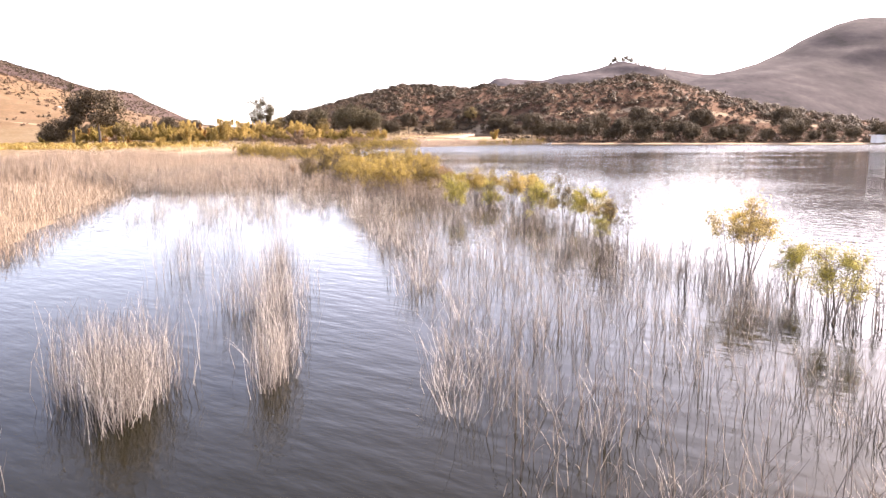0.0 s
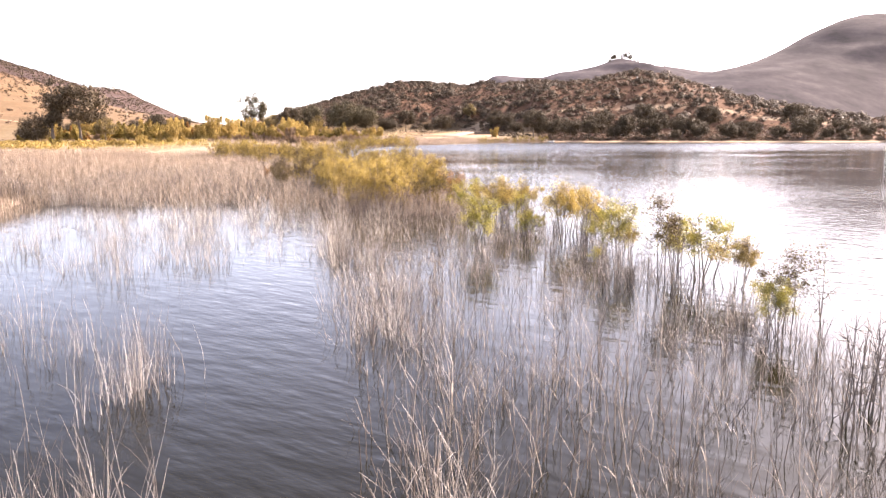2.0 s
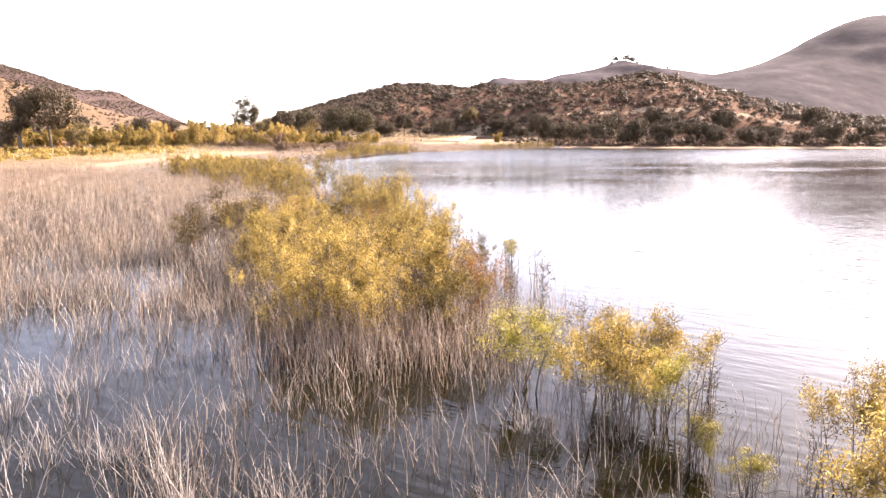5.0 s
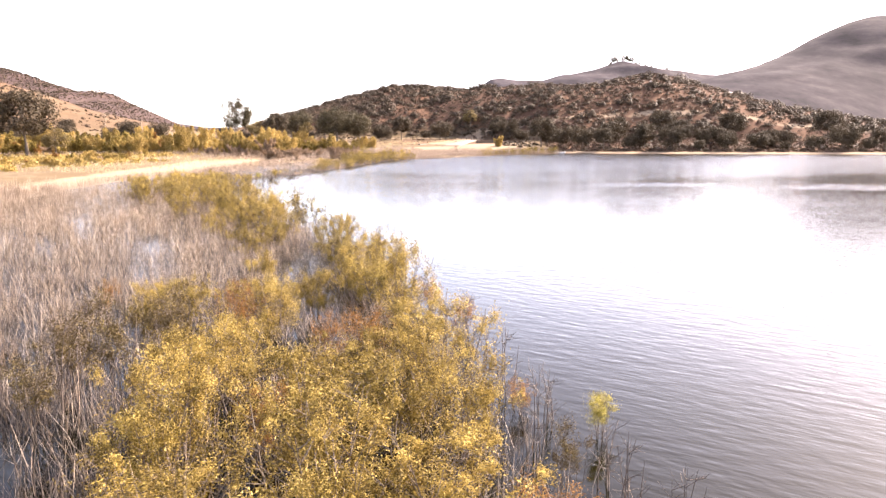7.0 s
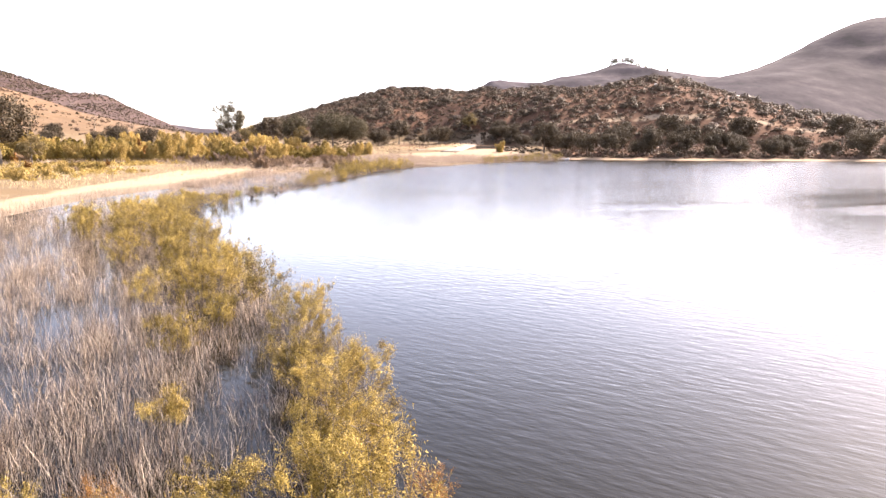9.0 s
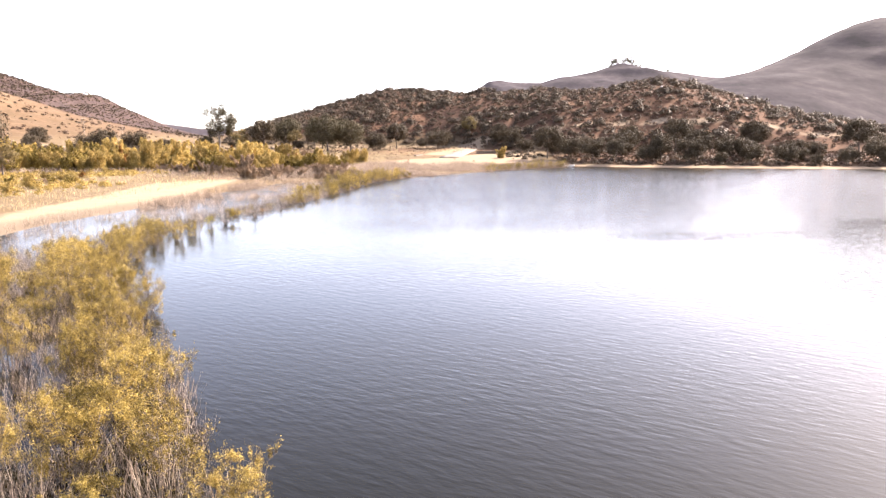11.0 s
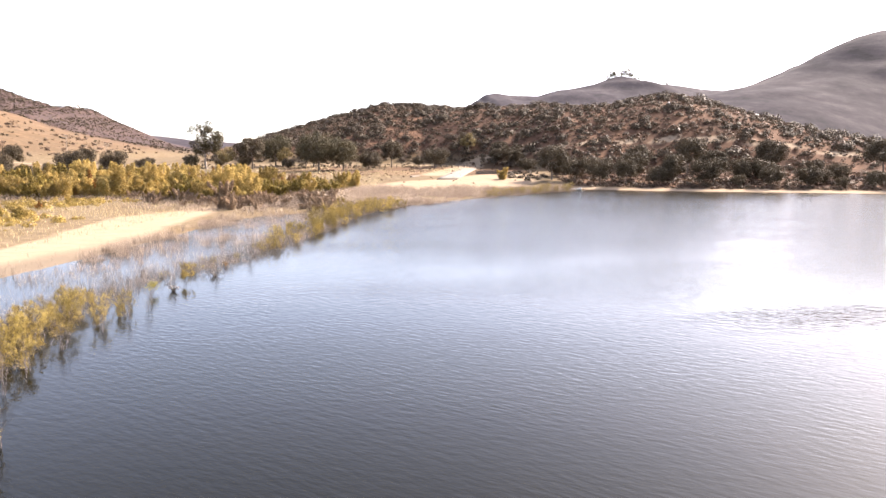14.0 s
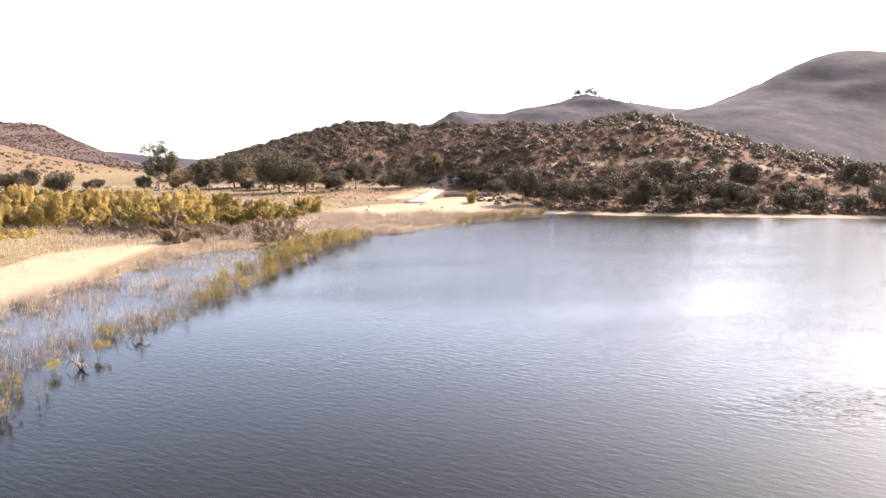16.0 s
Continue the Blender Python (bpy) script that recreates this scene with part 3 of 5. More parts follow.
PLANTS = [
    ("sapling", 8.8, 15.2, 1.08), ("sapling_b", 9.1, 13.3, 0.72), ("sapling_b", 8.6, 10.8, 0.88), ("withered", 6.6, 20.5, 0.72), ("sapling_b", 6.3, 20.2, 0.62),
    ("thin", 7.3, 20.4, 0.85), ("withered", 5.9, 24.3, 0.95), ("sapling_b", 6.9, 25.0, 0.95), ("sapling_b", 6.7, 26.4, 0.65), ("sapling", 7.3, 23.9, 0.68), ("sapling_b", 5.4, 26.9, 0.88),
    ("thin", 7.0, 28.5, 0.85), ("sapling", 4.9, 32.0, 0.98), ("sapling", 5.5, 31.0, 0.84), ("sapling", 3.0, 35.6, 0.95), ("sapling_b", 3.9, 36.0, 0.72), ("sapling_b", 1.95, 29.8, 0.94),
    ("sapling_b", 3.5, 31.2, 0.5), ("thin", 0.74, 31.4, 0.8), ("sapling", 3.4, 37.6, 0.9), ("sapling", 4.2, 36.8, 0.78), ("sapling_b", 1.9, 37.7, 0.95), ("thin", 3.0, 42.9, 0.85),
    ("sapling", 5.75, 33.9, 0.78), ("sapling_b", 4.3, 33.8, 0.4), ("sapling_b", 4.0, 34.7, 0.42), ("sapling_b", 5.5, 30.0, 0.6), ("thin", 5.7, 29.3, 0.75), ("sapling", 5.95, 28.2, 0.45),
    ("sapling_b", 4.9, 27.0, 0.34), ("bush", -2.6, 41.0, 0.78), ("bush_d", -1.0, 40.4, 0.74), ("bush_b", 0.4, 40.8, 0.72), ("bush_d", -1.8, 42.4, 0.9), ("bush", 0.0, 42.6, 0.88), ("bush_c", 1.5, 42.4, 0.8),
    ("bush", -3.0, 43.4, 0.85), ("bush_d", -1.2, 43.8, 0.8), ("bush_b", 0.5, 42.8, 0.75), ("bush_d", -2.3, 46.8, 0.9), ("bush", -4.2, 46.0, 0.8), ("bush", -0.2, 46.6, 0.85),
    ("bush_c", 1.3, 45.2, 0.75), ("bush_b", -1.0, 50.0, 0.9), ("bush_b", -3.0, 51.2, 0.9), ("bush_d", -4.9, 52.2, 0.8), ("bush_d", 0.0, 53.6, 0.85), ("bush_c", -1.9, 54.4, 0.8),
    ("bush", 0.3, 49.4, 0.8), ("bush_d", -1.4, 58.6, 0.9), ("bush_b", -2.6, 61.4, 0.85), ("bush_b", -4.4, 60.2, 0.75), ("bush_c", -5.8, 56.8, 0.75),
    ("bush", -5.2, 49.4, 0.85), ("bush_b", -6.3, 53.4, 0.85), ("bush_b", -2.7, 48.8, 0.9), ("bush_b", -2.0, 52.6, 0.85),
    ("twigs", 0.8, 56.8, 1.0), ("bush_c", 0.6, 58.0, 0.6), ("withered", -8.6, 52.5, 1.05), ("twigs", -7.2, 54.5, 1.1), ("sapling", -7.0, 64.6, 0.75), ("bush_d", -2.6, 65.0, 0.75),
    ("sapling", -2.6, 68.3, 0.85), ("bush_b", -4.7, 68.6, 0.8), ("bush", -3.6, 66.6, 0.75), ("dark_bush", -7.4, 77.0, 1.05), ("bush_b", -9.4, 72.2, 0.75), ("bush", -10.6, 78.5, 0.95),
    ("bush_b", -12.2, 82.0, 1.0), ("bush_d", -10.4, 82.6, 0.95), ("bush_b", -14.6, 87.0, 0.9), ("bush", -14.0, 90.6, 1.0), ("bush_b", -16.6, 93.2, 1.0), ("bush_d", -18.4, 89.5, 0.8),
    ("bush", -18.8, 97.0, 1.0), ("bush_b", -20.4, 100.6, 1.1), ("bush_b", -23.0, 100.0, 1.1), ("bush_d", -24.2, 104.6, 1.15), ("bush", -22.0, 105.6, 1.0), ("bush_b", -26.8, 102.0, 1.1),
    ("bush", -28.6, 106.0, 1.1), ("bush_d", -26.2, 109.2, 1.05), ("bush_b", -24.2, 111.6, 0.9), ("bush", -27.6, 114.2, 0.9), ("bush_b", -26.6, 118.6, 0.85), ("bush", -28.0, 122.6, 0.8),
    ("bush_b", -27.2, 127.0, 0.8), ("bush", -26.4, 131.4, 0.75), ("bush_b", -25.8, 134.2, 0.7), ("sapling_b", -24.6, 138.5, 0.8), ("sapling", -23.2, 143.0, 0.7), ("twigs", -23.6, 140.5, 1.1),
    ("twigs", -22.2, 149.0, 1.2), ("bush_c", -22.0, 152.6, 0.35), ("twigs", -20.4, 157.5, 1.2), ("bush_b", -18.8, 166.0, 0.6), ("bush", -17.8, 171.5, 0.6), ("bush_b", -16.6, 177.5, 0.65),
    ("bush", -16.0, 183.0, 0.65), ("bush_b", -14.8, 189.5, 0.7), ("bush", -14.2, 196.0, 0.8), ("bush_b", -13.0, 203.0, 0.9), ("bush", -12.0, 209.0, 1.2), ("bush_b", -11.0, 214.0, 1.4),
    ("bush", -9.0, 219.0, 1.4), ("bush_d", -7.5, 224.5, 1.3), ("bush_b", -5.5, 230.0, 1.1),
    ("bush_d", -5.6, 50.8, 0.75), ("bush_b", -5.2, 55.0, 0.65), ("bush_b", -5.0, 47.8, 0.7), ("bush_c", -3.2, 55.2, 0.7), ("bush", -6.0, 58.6, 0.65), ("bush_b", -0.9, 55.9, 0.8),
    ("bush_b", -1.5, 45.6, 0.75), ("bush_c", -3.6, 49.6, 0.7), ("bush_b", -8.6, 57.0, 0.6), ("bush_c", -0.4, 60.8, 0.6), ("bush", -1.9, 63.2, 0.65),
    ("bush_b", -8.2, 59.4, 0.65), ("bush", -9.8, 60.6, 0.6), ("bush_c", -6.8, 60.2, 0.65), ("bush_d", -5.2, 58.0, 0.7), ("withered", -7.4, 52.0, 1.1), ("withered", -8.3, 50.4, 1.0), ("withered", -7.0, 54.4, 1.0), ("withered", -9.4, 53.6, 0.95), ("withered", -8.0, 56.2, 0.9), ("twigs", -7.8, 51.4, 1.1), ("twigs", -8.8, 52.0, 1.1), ("twigs", -6.6, 49.4, 1.0), ("twigs", -9.8, 55.6, 1.1),
    ("bush_b", -3.2, 63.6, 0.7), ("bush_d", -0.8, 52.0, 0.8), ("twigs", 0.9, 54.0, 1.0), ("twigs", 1.6, 49.5, 0.9), ("twigs", 2.2, 51.0, 0.8), ("twigs", 1.4, 52.6, 0.9), ("twigs", 2.6, 48.2, 0.8), ("sapling_b", 3.0, 50.2, 0.5), ("bush_c", 1.6, 51.5, 0.42), ("withered", 1.9, 47.6, 0.6), ("twigs", 3.4, 46.4, 0.8), ("bush_c", -11.8, 61.4, 0.5), ("dark_bush", -5.6, 72.6, 0.75), ("bush", -5.4, 76.0, 0.75), ("bush_d", -4.4, 71.0, 0.7),
    ("bush_b", -24.0, 110.0, 0.9), ("bush", -25.0, 113.2, 0.9), ("bush_b", -24.6, 117.0, 0.85), ("bush", -25.2, 121.0, 0.8), ("bush_b", -25.2, 124.0, 0.8), ("bush", -24.6, 127.0, 0.75), ("bush_b", -23.8, 130.0, 0.55),
    ("twigs", -22.6, 112.0, 1.0), ("twigs", -23.4, 116.0, 1.0), ("twigs", -23.6, 120.5, 1.1), ("twigs", -23.2, 125.0, 1.0), ("twigs", -22.8, 128.5, 1.1), ("twigs", -22.4, 131.5, 1.0), ("twigs", -23.0, 134.0, 0.9), ("twigs", -15.2, 96.4, 1.0), ("twigs", -19.0, 105.4, 1.0), ("twigs", -12.4, 90.2, 1.0),
    ("bush_b", -8.8, 75.2, 0.8), ("bush", -8.8, 79.6, 0.85), ("bush_b", -11.0, 85.4, 0.9), ("bush_d", -12.6, 86.6, 0.95), ("bush", -15.8, 90.0, 0.9), ("bush_b", -17.4, 96.0, 0.95), ("bush_d", -16.4, 98.4, 0.8),
    ("bush_b", -19.0, 102.6, 0.9), ("bush", -24.6, 107.4, 1.0), ("bush_b", -22.8, 109.0, 0.85), ("bush", -25.4, 99.4, 0.9), ("bush_b", -21.2, 96.4, 0.8), ("bush_d", -13.2, 79.4, 0.75),
]
for k, (key, x, y, scale) in enumerate(PLANTS):
    far_key = {"bush": "far_bush_b", "bush_b": "far_bush", "bush_d": "far_bush_b"}.get(key, key) if y > 110 else key
    willow(far_key, x, y, scale * (1.0 if y < 110 else 0.95), k * 77.0 % 360)
rng = np.random.default_rng(19)
LINE = np.array([(2, 12.5), (11, 9.4), (16, 8.0), (20, 6.4), (24, 5.8), (28, 5.4), (33.5, 5.0), (38, 4.3), (45, 2.4), (66, -1.8), (72, -3.6)], float)
for k in range(46):   # thin saplings and bare twigs along the water's edge
    y = rng.uniform(9, 47) if k < 38 else rng.uniform(47, 72)
    willow("twigs" if rng.random() < 0.75 or y < 24 else "thin", np.interp(y, LINE[:, 0], LINE[:, 1]) + rng.normal(-0.5, 0.9), y, rng.uniform(0.5, 0.85), rng.uniform(0, 360))
for y in np.arange(110, 236, 1.15):   # the low willow fringe beside the cove
    if rng.random() < (0.25 if 136 < y < 164 else 0.95):
        x = np.interp(y, [110, 119, 142, 157, 182, 206, 224, 236], [-24.5, -27.5, -27, -21, -17, -13.6, -9.5, -5]) - rng.uniform(0, 3.0 if y < 180 else 5.5)
        willow("far_bush" if rng.random() < 0.5 else "far_bush_b", x, y, rng.uniform(0.3, 0.85) * np.interp(y, [110, 134, 140, 165, 185, 212, 228], [1.3, 1.0, 0.6, 0.75, 1.25, 1.75, 1.6]), rng.uniform(0, 360))
for x in np.arange(17, 46, 1.9):
    willow("far_bush", x, np.interp(x, [4, 23, 42, 47], [247, 271, 288, 297]) - rng.uniform(0, 3.0), rng.uniform(0.8, 1.3), rng.uniform(0, 360))


# ---- reeds ----
def reed_field(name, label, pts, hts, seed, material, radius=0.006, lean=0.16, rings=4, sides=3, fork=0.0, ways=None):
    """Dead stems, each leaning and bending its own way; one object, since nobody could count them."""
    rng = np.random.default_rng(seed)
    n = len(pts)
    k = np.linspace(0, 1, rings)
    a, l = rng.uniform(0, 2 * np.pi, n), np.abs(rng.normal(0, lean, n))
    if ways is not None:   # a fan: stems lean away from the middle of their tuft
        a, l = ways[0] + rng.normal(0, 0.5, n), ways[1] + 0.5 * l
    foot = np.stack([pts[:, 0], pts[:, 1], pts[:, 2]], 1)
    bend = rng.normal(0, 0.075, (n, 2))
    p = foot[:, None, :] + np.stack([np.cos(a)[:, None] * l[:, None] * hts[:, None] * k ** 1.5 + bend[:, :1] * hts[:, None] * np.sin(3 * k),
                                     np.sin(a)[:, None] * l[:, None] * hts[:, None] * k ** 1.5 + bend[:, 1:] * hts[:, None] * np.sin(3 * k),
                                     hts[:, None] * k * (1 - 0.3 * l[:, None] * k)], -1)
    r = radius * rng.uniform(0.6, 1.4, (n, 1)) * (1 - 0.75 * k)
    if fork:
        m = rng.random(n) < fork   # side twigs from about half way up
        o, t = p[m][:, rings // 2], rng.uniform(0, 2 * np.pi, m.sum())
        l = hts[m] * rng.uniform(0.18, 0.4, m.sum())
        e = o + np.stack([np.cos(t) * l * 0.6, np.sin(t) * l * 0.6, l * rng.uniform(0.3, 0.9, m.sum())], 1)
        q = o[:, None] + (e - o)[:, None] * k[None, :, None] + np.stack([0 * k, 0 * k, 0.12 * np.sin(3 * k)], 1)[None] * l[:, None, None]
        p, r = np.concatenate([p, q]), np.concatenate([r, radius * 0.7 * (1 - 0.7 * k) * np.ones((len(q), 1))])
    v, f = tubes(p, r, sides)
    return tagged(new(name, np_mesh(name, v, f, material)), label, "reeds", kind="stuff")


EDGE = np.array([(-20, 14), (5, 12.0), (11, 9.6), (16, 8.2), (20, 6.6), (24, 6.0), (28, 5.6), (33.5, 5.2), (38, 4.4), (45, 2.4), (52, 0.8), (62, -1.2), (71, -2.8), (78, -6.6), (88, -10.6), (90, -12.8), (98, -16.4), (107, -21.6), (119, -26), (142, -26.5), (157, -20), (182, -16), (206, -12.6), (224, -8)], float)
CHANNEL = np.array([(-20, 2.2), (4.5, 1.5), (9.8, 0.6), (20, -1.2), (33, -3.4), (42, -9.5), (44, -19)], float)
rng = np.random.default_rng(77)


def scatter(x0, x1, y0, y1, n):
    return rng.uniform(x0, x1, n), rng.uniform(y0, y1, n)


def keep_reeds(x, y, dens):
    """Reeds by chance, thicker in tufts."""
    tuft = np.clip(0.5 + 0.9 * lumps(x, y, 1.6, 2), 0.03, 1.3)
    return rng.random(len(x)) < dens * tuft


def with_foot(x, y, foot=-0.5):
    return np.stack([x, y, np.maximum(foot, height(x, y) - 0.05)], 1)


def tufts_of(cx, cy, low, high, size):
    """Stems gathered round the middles of tufts: feet, ways to lean, and each stem's tuft."""
    count = rng.integers(low, high, len(cx))
    own = np.repeat(np.arange(len(cx)), count)
    r, t = np.abs(rng.normal(0, 1, len(own))), rng.uniform(0, 2 * np.pi, len(own))
    wide = size * rng.uniform(0.5, 1.4, len(cx))[own]
    return cx[own] + np.cos(t) * r * wide, cy[own] + np.sin(t) * r * wide, (t, 0.12 + 0.17 * r), own


# the belt between the open channel and the willows
def belt(x, y):
    edge, chan = np.interp(y, EDGE[:, 0], EDGE[:, 1]), np.interp(y, CHANNEL[:, 0], CHANNEL[:, 1])
    near_chan = np.exp(-((x - chan - 0.7) / 0.8) ** 2)
    return np.where((x < edge + 0.3) & (x > chan), 0.22 + 0.5 * near_chan * ease(3, 7, y) + 0.06 * ease(16, 34, y), 0), x - chan


x, y = scatter(-20, 15, -8, 46, 4700)
dens, off = belt(x, y)
ok = keep_reeds(x, y, dens * 1.5)
cx, cy, off = x[ok], y[ok], off[ok]
x, y, ways, own = tufts_of(cx, cy, 8, 46, 0.09)
tall = (0.38 + 0.55 * np.exp(-((off - 0.8) / 1.2) ** 2) + 0.15 * ease(15, 30, cy)) * rng.uniform(0.6, 1.35, len(cx))
reed_field("reeds", "splayed tufts of dead grey-tan reeds in shallow water", with_foot(x, y), 0.5 + tall[own] * rng.uniform(0.35, 1.15, len(x)), 1, M_REED, radius=0.0045, lean=0.12, fork=0.25, ways=ways)
x, y = scatter(-20, 15, -8, 46, 11000)
dens, off = belt(x, y)
ok = keep_reeds(x, y, dens)
x, y, off = x[ok], y[ok], off[ok]
tall = 0.42 + 0.45 * np.exp(-((off - 0.8) / 1.2) ** 2) + 0.15 * ease(15, 30, y)
reed_field("reeds", "single dead reed stems standing in shallow water", with_foot(x, y), 0.5 + tall * rng.uniform(0.35, 1.15, len(x)), 15, M_REED_BROWN, radius=0.0048, lean=0.22, fork=0.35)

x, y = rng.normal(-0.6, 1.9, 2600), 41.0 + 1.6 * rng.normal(size=2600)
reed_field("reeds", "red-brown dead stems under the willow bushes", with_foot(x, y), 0.5 + rng.uniform(0.4, 1.4, len(x)), 19, M_MARSH, radius=0.006, lean=0.2, fork=0.5)

# short dark twigs among them
x, y = scatter(-4, 15, -4, 50, 95000)
edge, chan = np.interp(y, EDGE[:, 0], EDGE[:, 1]), np.interp(y, CHANNEL[:, 0], CHANNEL[:, 1])
ok = keep_reeds(x, y, np.where((x < edge + 0.6) & (x > chan + 0.3), 0.45, 0))
x, y = x[ok], y[ok]
reed_field("dead_twigs", "short dark dead twigs standing in the shallows", with_foot(x, y), 0.5 + rng.uniform(0.12, 1.0, len(x)), 11, M_TWIG, radius=0.0075, lean=0.22, fork=0.5)

# tufts that stand alone in the channel
TUFTS = [(-3.95, 7.25, 0.22, 0.3, 130, 1.4), (-3.4, 7.0, 0.26, 0.34, 170, 1.45), (-3.0, 6.35, 0.15, 0.3, 170, 1.35), (-3.0, 7.2, 0.2, 0.4, 150, 1.4), (-1.4, 7.8, 0.09, 0.35, 130, 1.35), (-1.6, 9.0, 0.14, 0.6, 110, 1.4), (-5.6, 16.2, 0.35, 0.9, 150, 1.3), (-12.4, 32, 0.3, 0.7, 60, 1.2),
         (-3.5, 17.8, 0.3, 0.6, 110, 1.2), (-11.6, 29.6, 0.3, 0.5, 70, 1.2), (-7.1, 25.8, 0.3, 0.6, 90, 1.2), (-6.3, 27.8, 0.35, 0.7, 90, 1.3), (-9.0, 29.0, 0.3, 0.6, 80, 1.3),
         (-7.0, 20.4, 0.5, 0.7, 120, 1.1), (-10.4, 33.5, 0.5, 1.2, 130, 1.3), (-8.4, 35.5, 0.5, 1.2, 130, 1.3), (-6.9, 31.5, 0.4, 0.8, 110, 1.3), (-3.6, 4.5, 0.08, 0.1, 14, 0.9),
         (-3.8, 4.0, 0.15, 0.2, 26, 1.1), (-13.6, 37, 0.7, 1.2, 120, 1.3), (-2.4, 13.2, 0.35, 0.6, 300, 1.35), (-2.9, 12.3, 0.5, 0.5, 340, 1.5), (-5.3, 19.5, 0.25, 0.4, 60, 1.0), (-3.6, 17.6, 0.2, 0.4, 120, 1.25),
         (-15.0, 34.0, 0.4, 0.7, 60, 1.1), (-9.6, 24.0, 0.2, 0.3, 25, 0.9)]
px, py, ph = [], [], []
for tx, ty, sx, sy, n, h in TUFTS:
    n, sx = (int(n * 1.45), sx * 0.85) if ty < 10 else (n * 3 // 4, sx * 0.75)
    px.append(rng.normal(tx, sx, n)); py.append(rng.normal(ty, sy, n)); ph.append(0.5 + h * 0.93 * rng.uniform(0.4, 1.08, n))
px, py, ph = map(np.concatenate, (px, py, ph))
reed_field("reed_tufts", "pale dead reed tufts standing alone in open water", with_foot(px, py), ph, 2, M_REED, radius=0.0042, lean=0.15, rings=5, fork=0.2)

# scattered pale fans in the wider shallows
x, y = scatter(-13, 0, 26, 40, 230)
ok = x < np.interp(y, CHANNEL[:, 0], CHANNEL[:, 1]) + 0.4
cx, cy = x[ok], y[ok]
x, y, ways, own = tufts_of(cx, cy, 5, 22, 0.07)
reed_field("reeds", "scattered pale fans of dead reed in open shallows", with_foot(x, y), 0.5 + (rng.uniform(0.35, 0.95, len(cx))[own]) * rng.uniform(0.4, 1.1, len(x)), 18, M_REED, radius=0.006, lean=0.12, fork=0.2, ways=ways)

# the wide flooded bed further on
def bed(x, y):
    d, edge = shore_distance(x, y), np.interp(y, EDGE[:, 0], EDGE[:, 1])
    inside = (x < edge) & (d < np.interp(y, [40, 95, 115, 150], [14, 12, 3, 1])) & ~((y < 46) & (x < np.interp(y, CHANNEL[:, 0], CHANNEL[:, 1])))
    dens = 0.9 * (1 - 0.72 * ease(105, 128, y)) * (1 - 0.5 * ease(-12, -7, x) * (1 - ease(70, 84, y)))
    return np.where(inside, dens, 0) * np.where((np.abs(x + 4.8 + (y - 66) * 0.1) < 1.6) & (y > 58) & (y < 74), 0.05, 1)


x, y = scatter(-56, 2, 40, 150, 26000)
ok = keep_reeds(x, y, bed(x, y))
cx, cy = x[ok], y[ok]
x, y, ways, own = tufts_of(cx, cy, 4, 17, 0.13)
low = (1 - 0.3 * ease(100, 130, cy)) * rng.uniform(0.6, 1.3, len(cx))
reed_field("reeds", "splayed brown reed tufts flooded by the lake", with_foot(x, y), 0.5 + low[own] * rng.uniform(0.4, 1.3, len(x)), 3, M_BED, radius=0.009, rings=3, lean=0.14, fork=0.2, ways=ways)
x, y = scatter(-56, 2, 40, 150, 110000)
ok = keep_reeds(x, y, bed(x, y))
x, y = x[ok], y[ok]
near = y + rng.normal(0, 6, len(y)) < 70
for seed, pick, material, label in ((16, ~near, M_BED, "single dead stems of a flooded reed bed"), (21, near, M_REED_BROWN, "tangled grey-brown stems of a flooded reed bed")):
    reed_field("reeds", label, with_foot(x[pick], y[pick]), 0.5 + rng.uniform(0.4, 1.45, pick.sum()) * (1 - 0.3 * ease(100, 130, y[pick])), seed, material, radius=0.009, rings=3, lean=0.24 + 0.1 * (seed == 21), fork=0.3)
x, y = scatter(-24, 1, 44, 84, 120000)
ok = keep_reeds(x, y, np.where(bed(x, y) > 0, 0.75 - 0.4 * ease(66, 80, y), 0))
x, y = x[ok], y[ok]
reed_field("dead_twigs", "dark leafless twigs between the flooded reeds", with_foot(x, y), 0.5 + rng.uniform(0.1, 0.95, len(x)), 17, M_TWIG, radius=0.008, rings=3, lean=0.4, fork=0.6)

# marsh edge towards the beach
x, y = scatter(-45, 46, 150, 330, 380000)
d = shore_distance(x, y)
marsh = (d > -3.5) & (d < np.interp(x, [-60, -38, -25, 0, 20, 46], [0.5, 1, 45, 26, 14, 6]))
cove = (d < 0) & (x < np.interp(y, EDGE[:, 0], EDGE[:, 1])) & (y < 226)
patch = np.clip(0.55 + 1.1 * lumps(x, y, 11, 3), 0.05, 1.2)
ok = keep_reeds(x, y, patch * np.where(marsh, 0.5, np.where(cove, 0.16, 0)))
cx, cy = x[ok], y[ok]
x, y, ways, own = tufts_of(cx, cy, 3, 9, 0.22)
low = rng.uniform(0.5, 1.3, len(cx)) * np.clip(0.8 + 0.6 * lumps(cx, cy, 8, 2), 0.4, 1.3)
reed_field("reeds", "grey-brown marsh reeds along the shore, bent in tufts", with_foot(x, y), 0.4 + 1.35 * low[own] * rng.uniform(0.4, 1.15, len(x)), 4, M_MARSH, radius=0.018, rings=2, ways=ways)

# brown twigs among the willow fringe beside the cove
y = rng.uniform(108, 238, 9000)
x = np.interp(y, [110, 119, 142, 157, 182, 206, 224, 236], [-25, -28, -27.5, -21.5, -17.5, -14, -10, -5.5]) + rng.normal(-1.6, 1.7, len(y))
reed_field("dead_twigs", "brown leafless twigs among the drowned willow fringe", with_foot(x, y), 0.5 + rng.uniform(0.3, 1.3, len(x)), 20, M_TWIG, radius=0.014, rings=3, lean=0.4, fork=0.5)

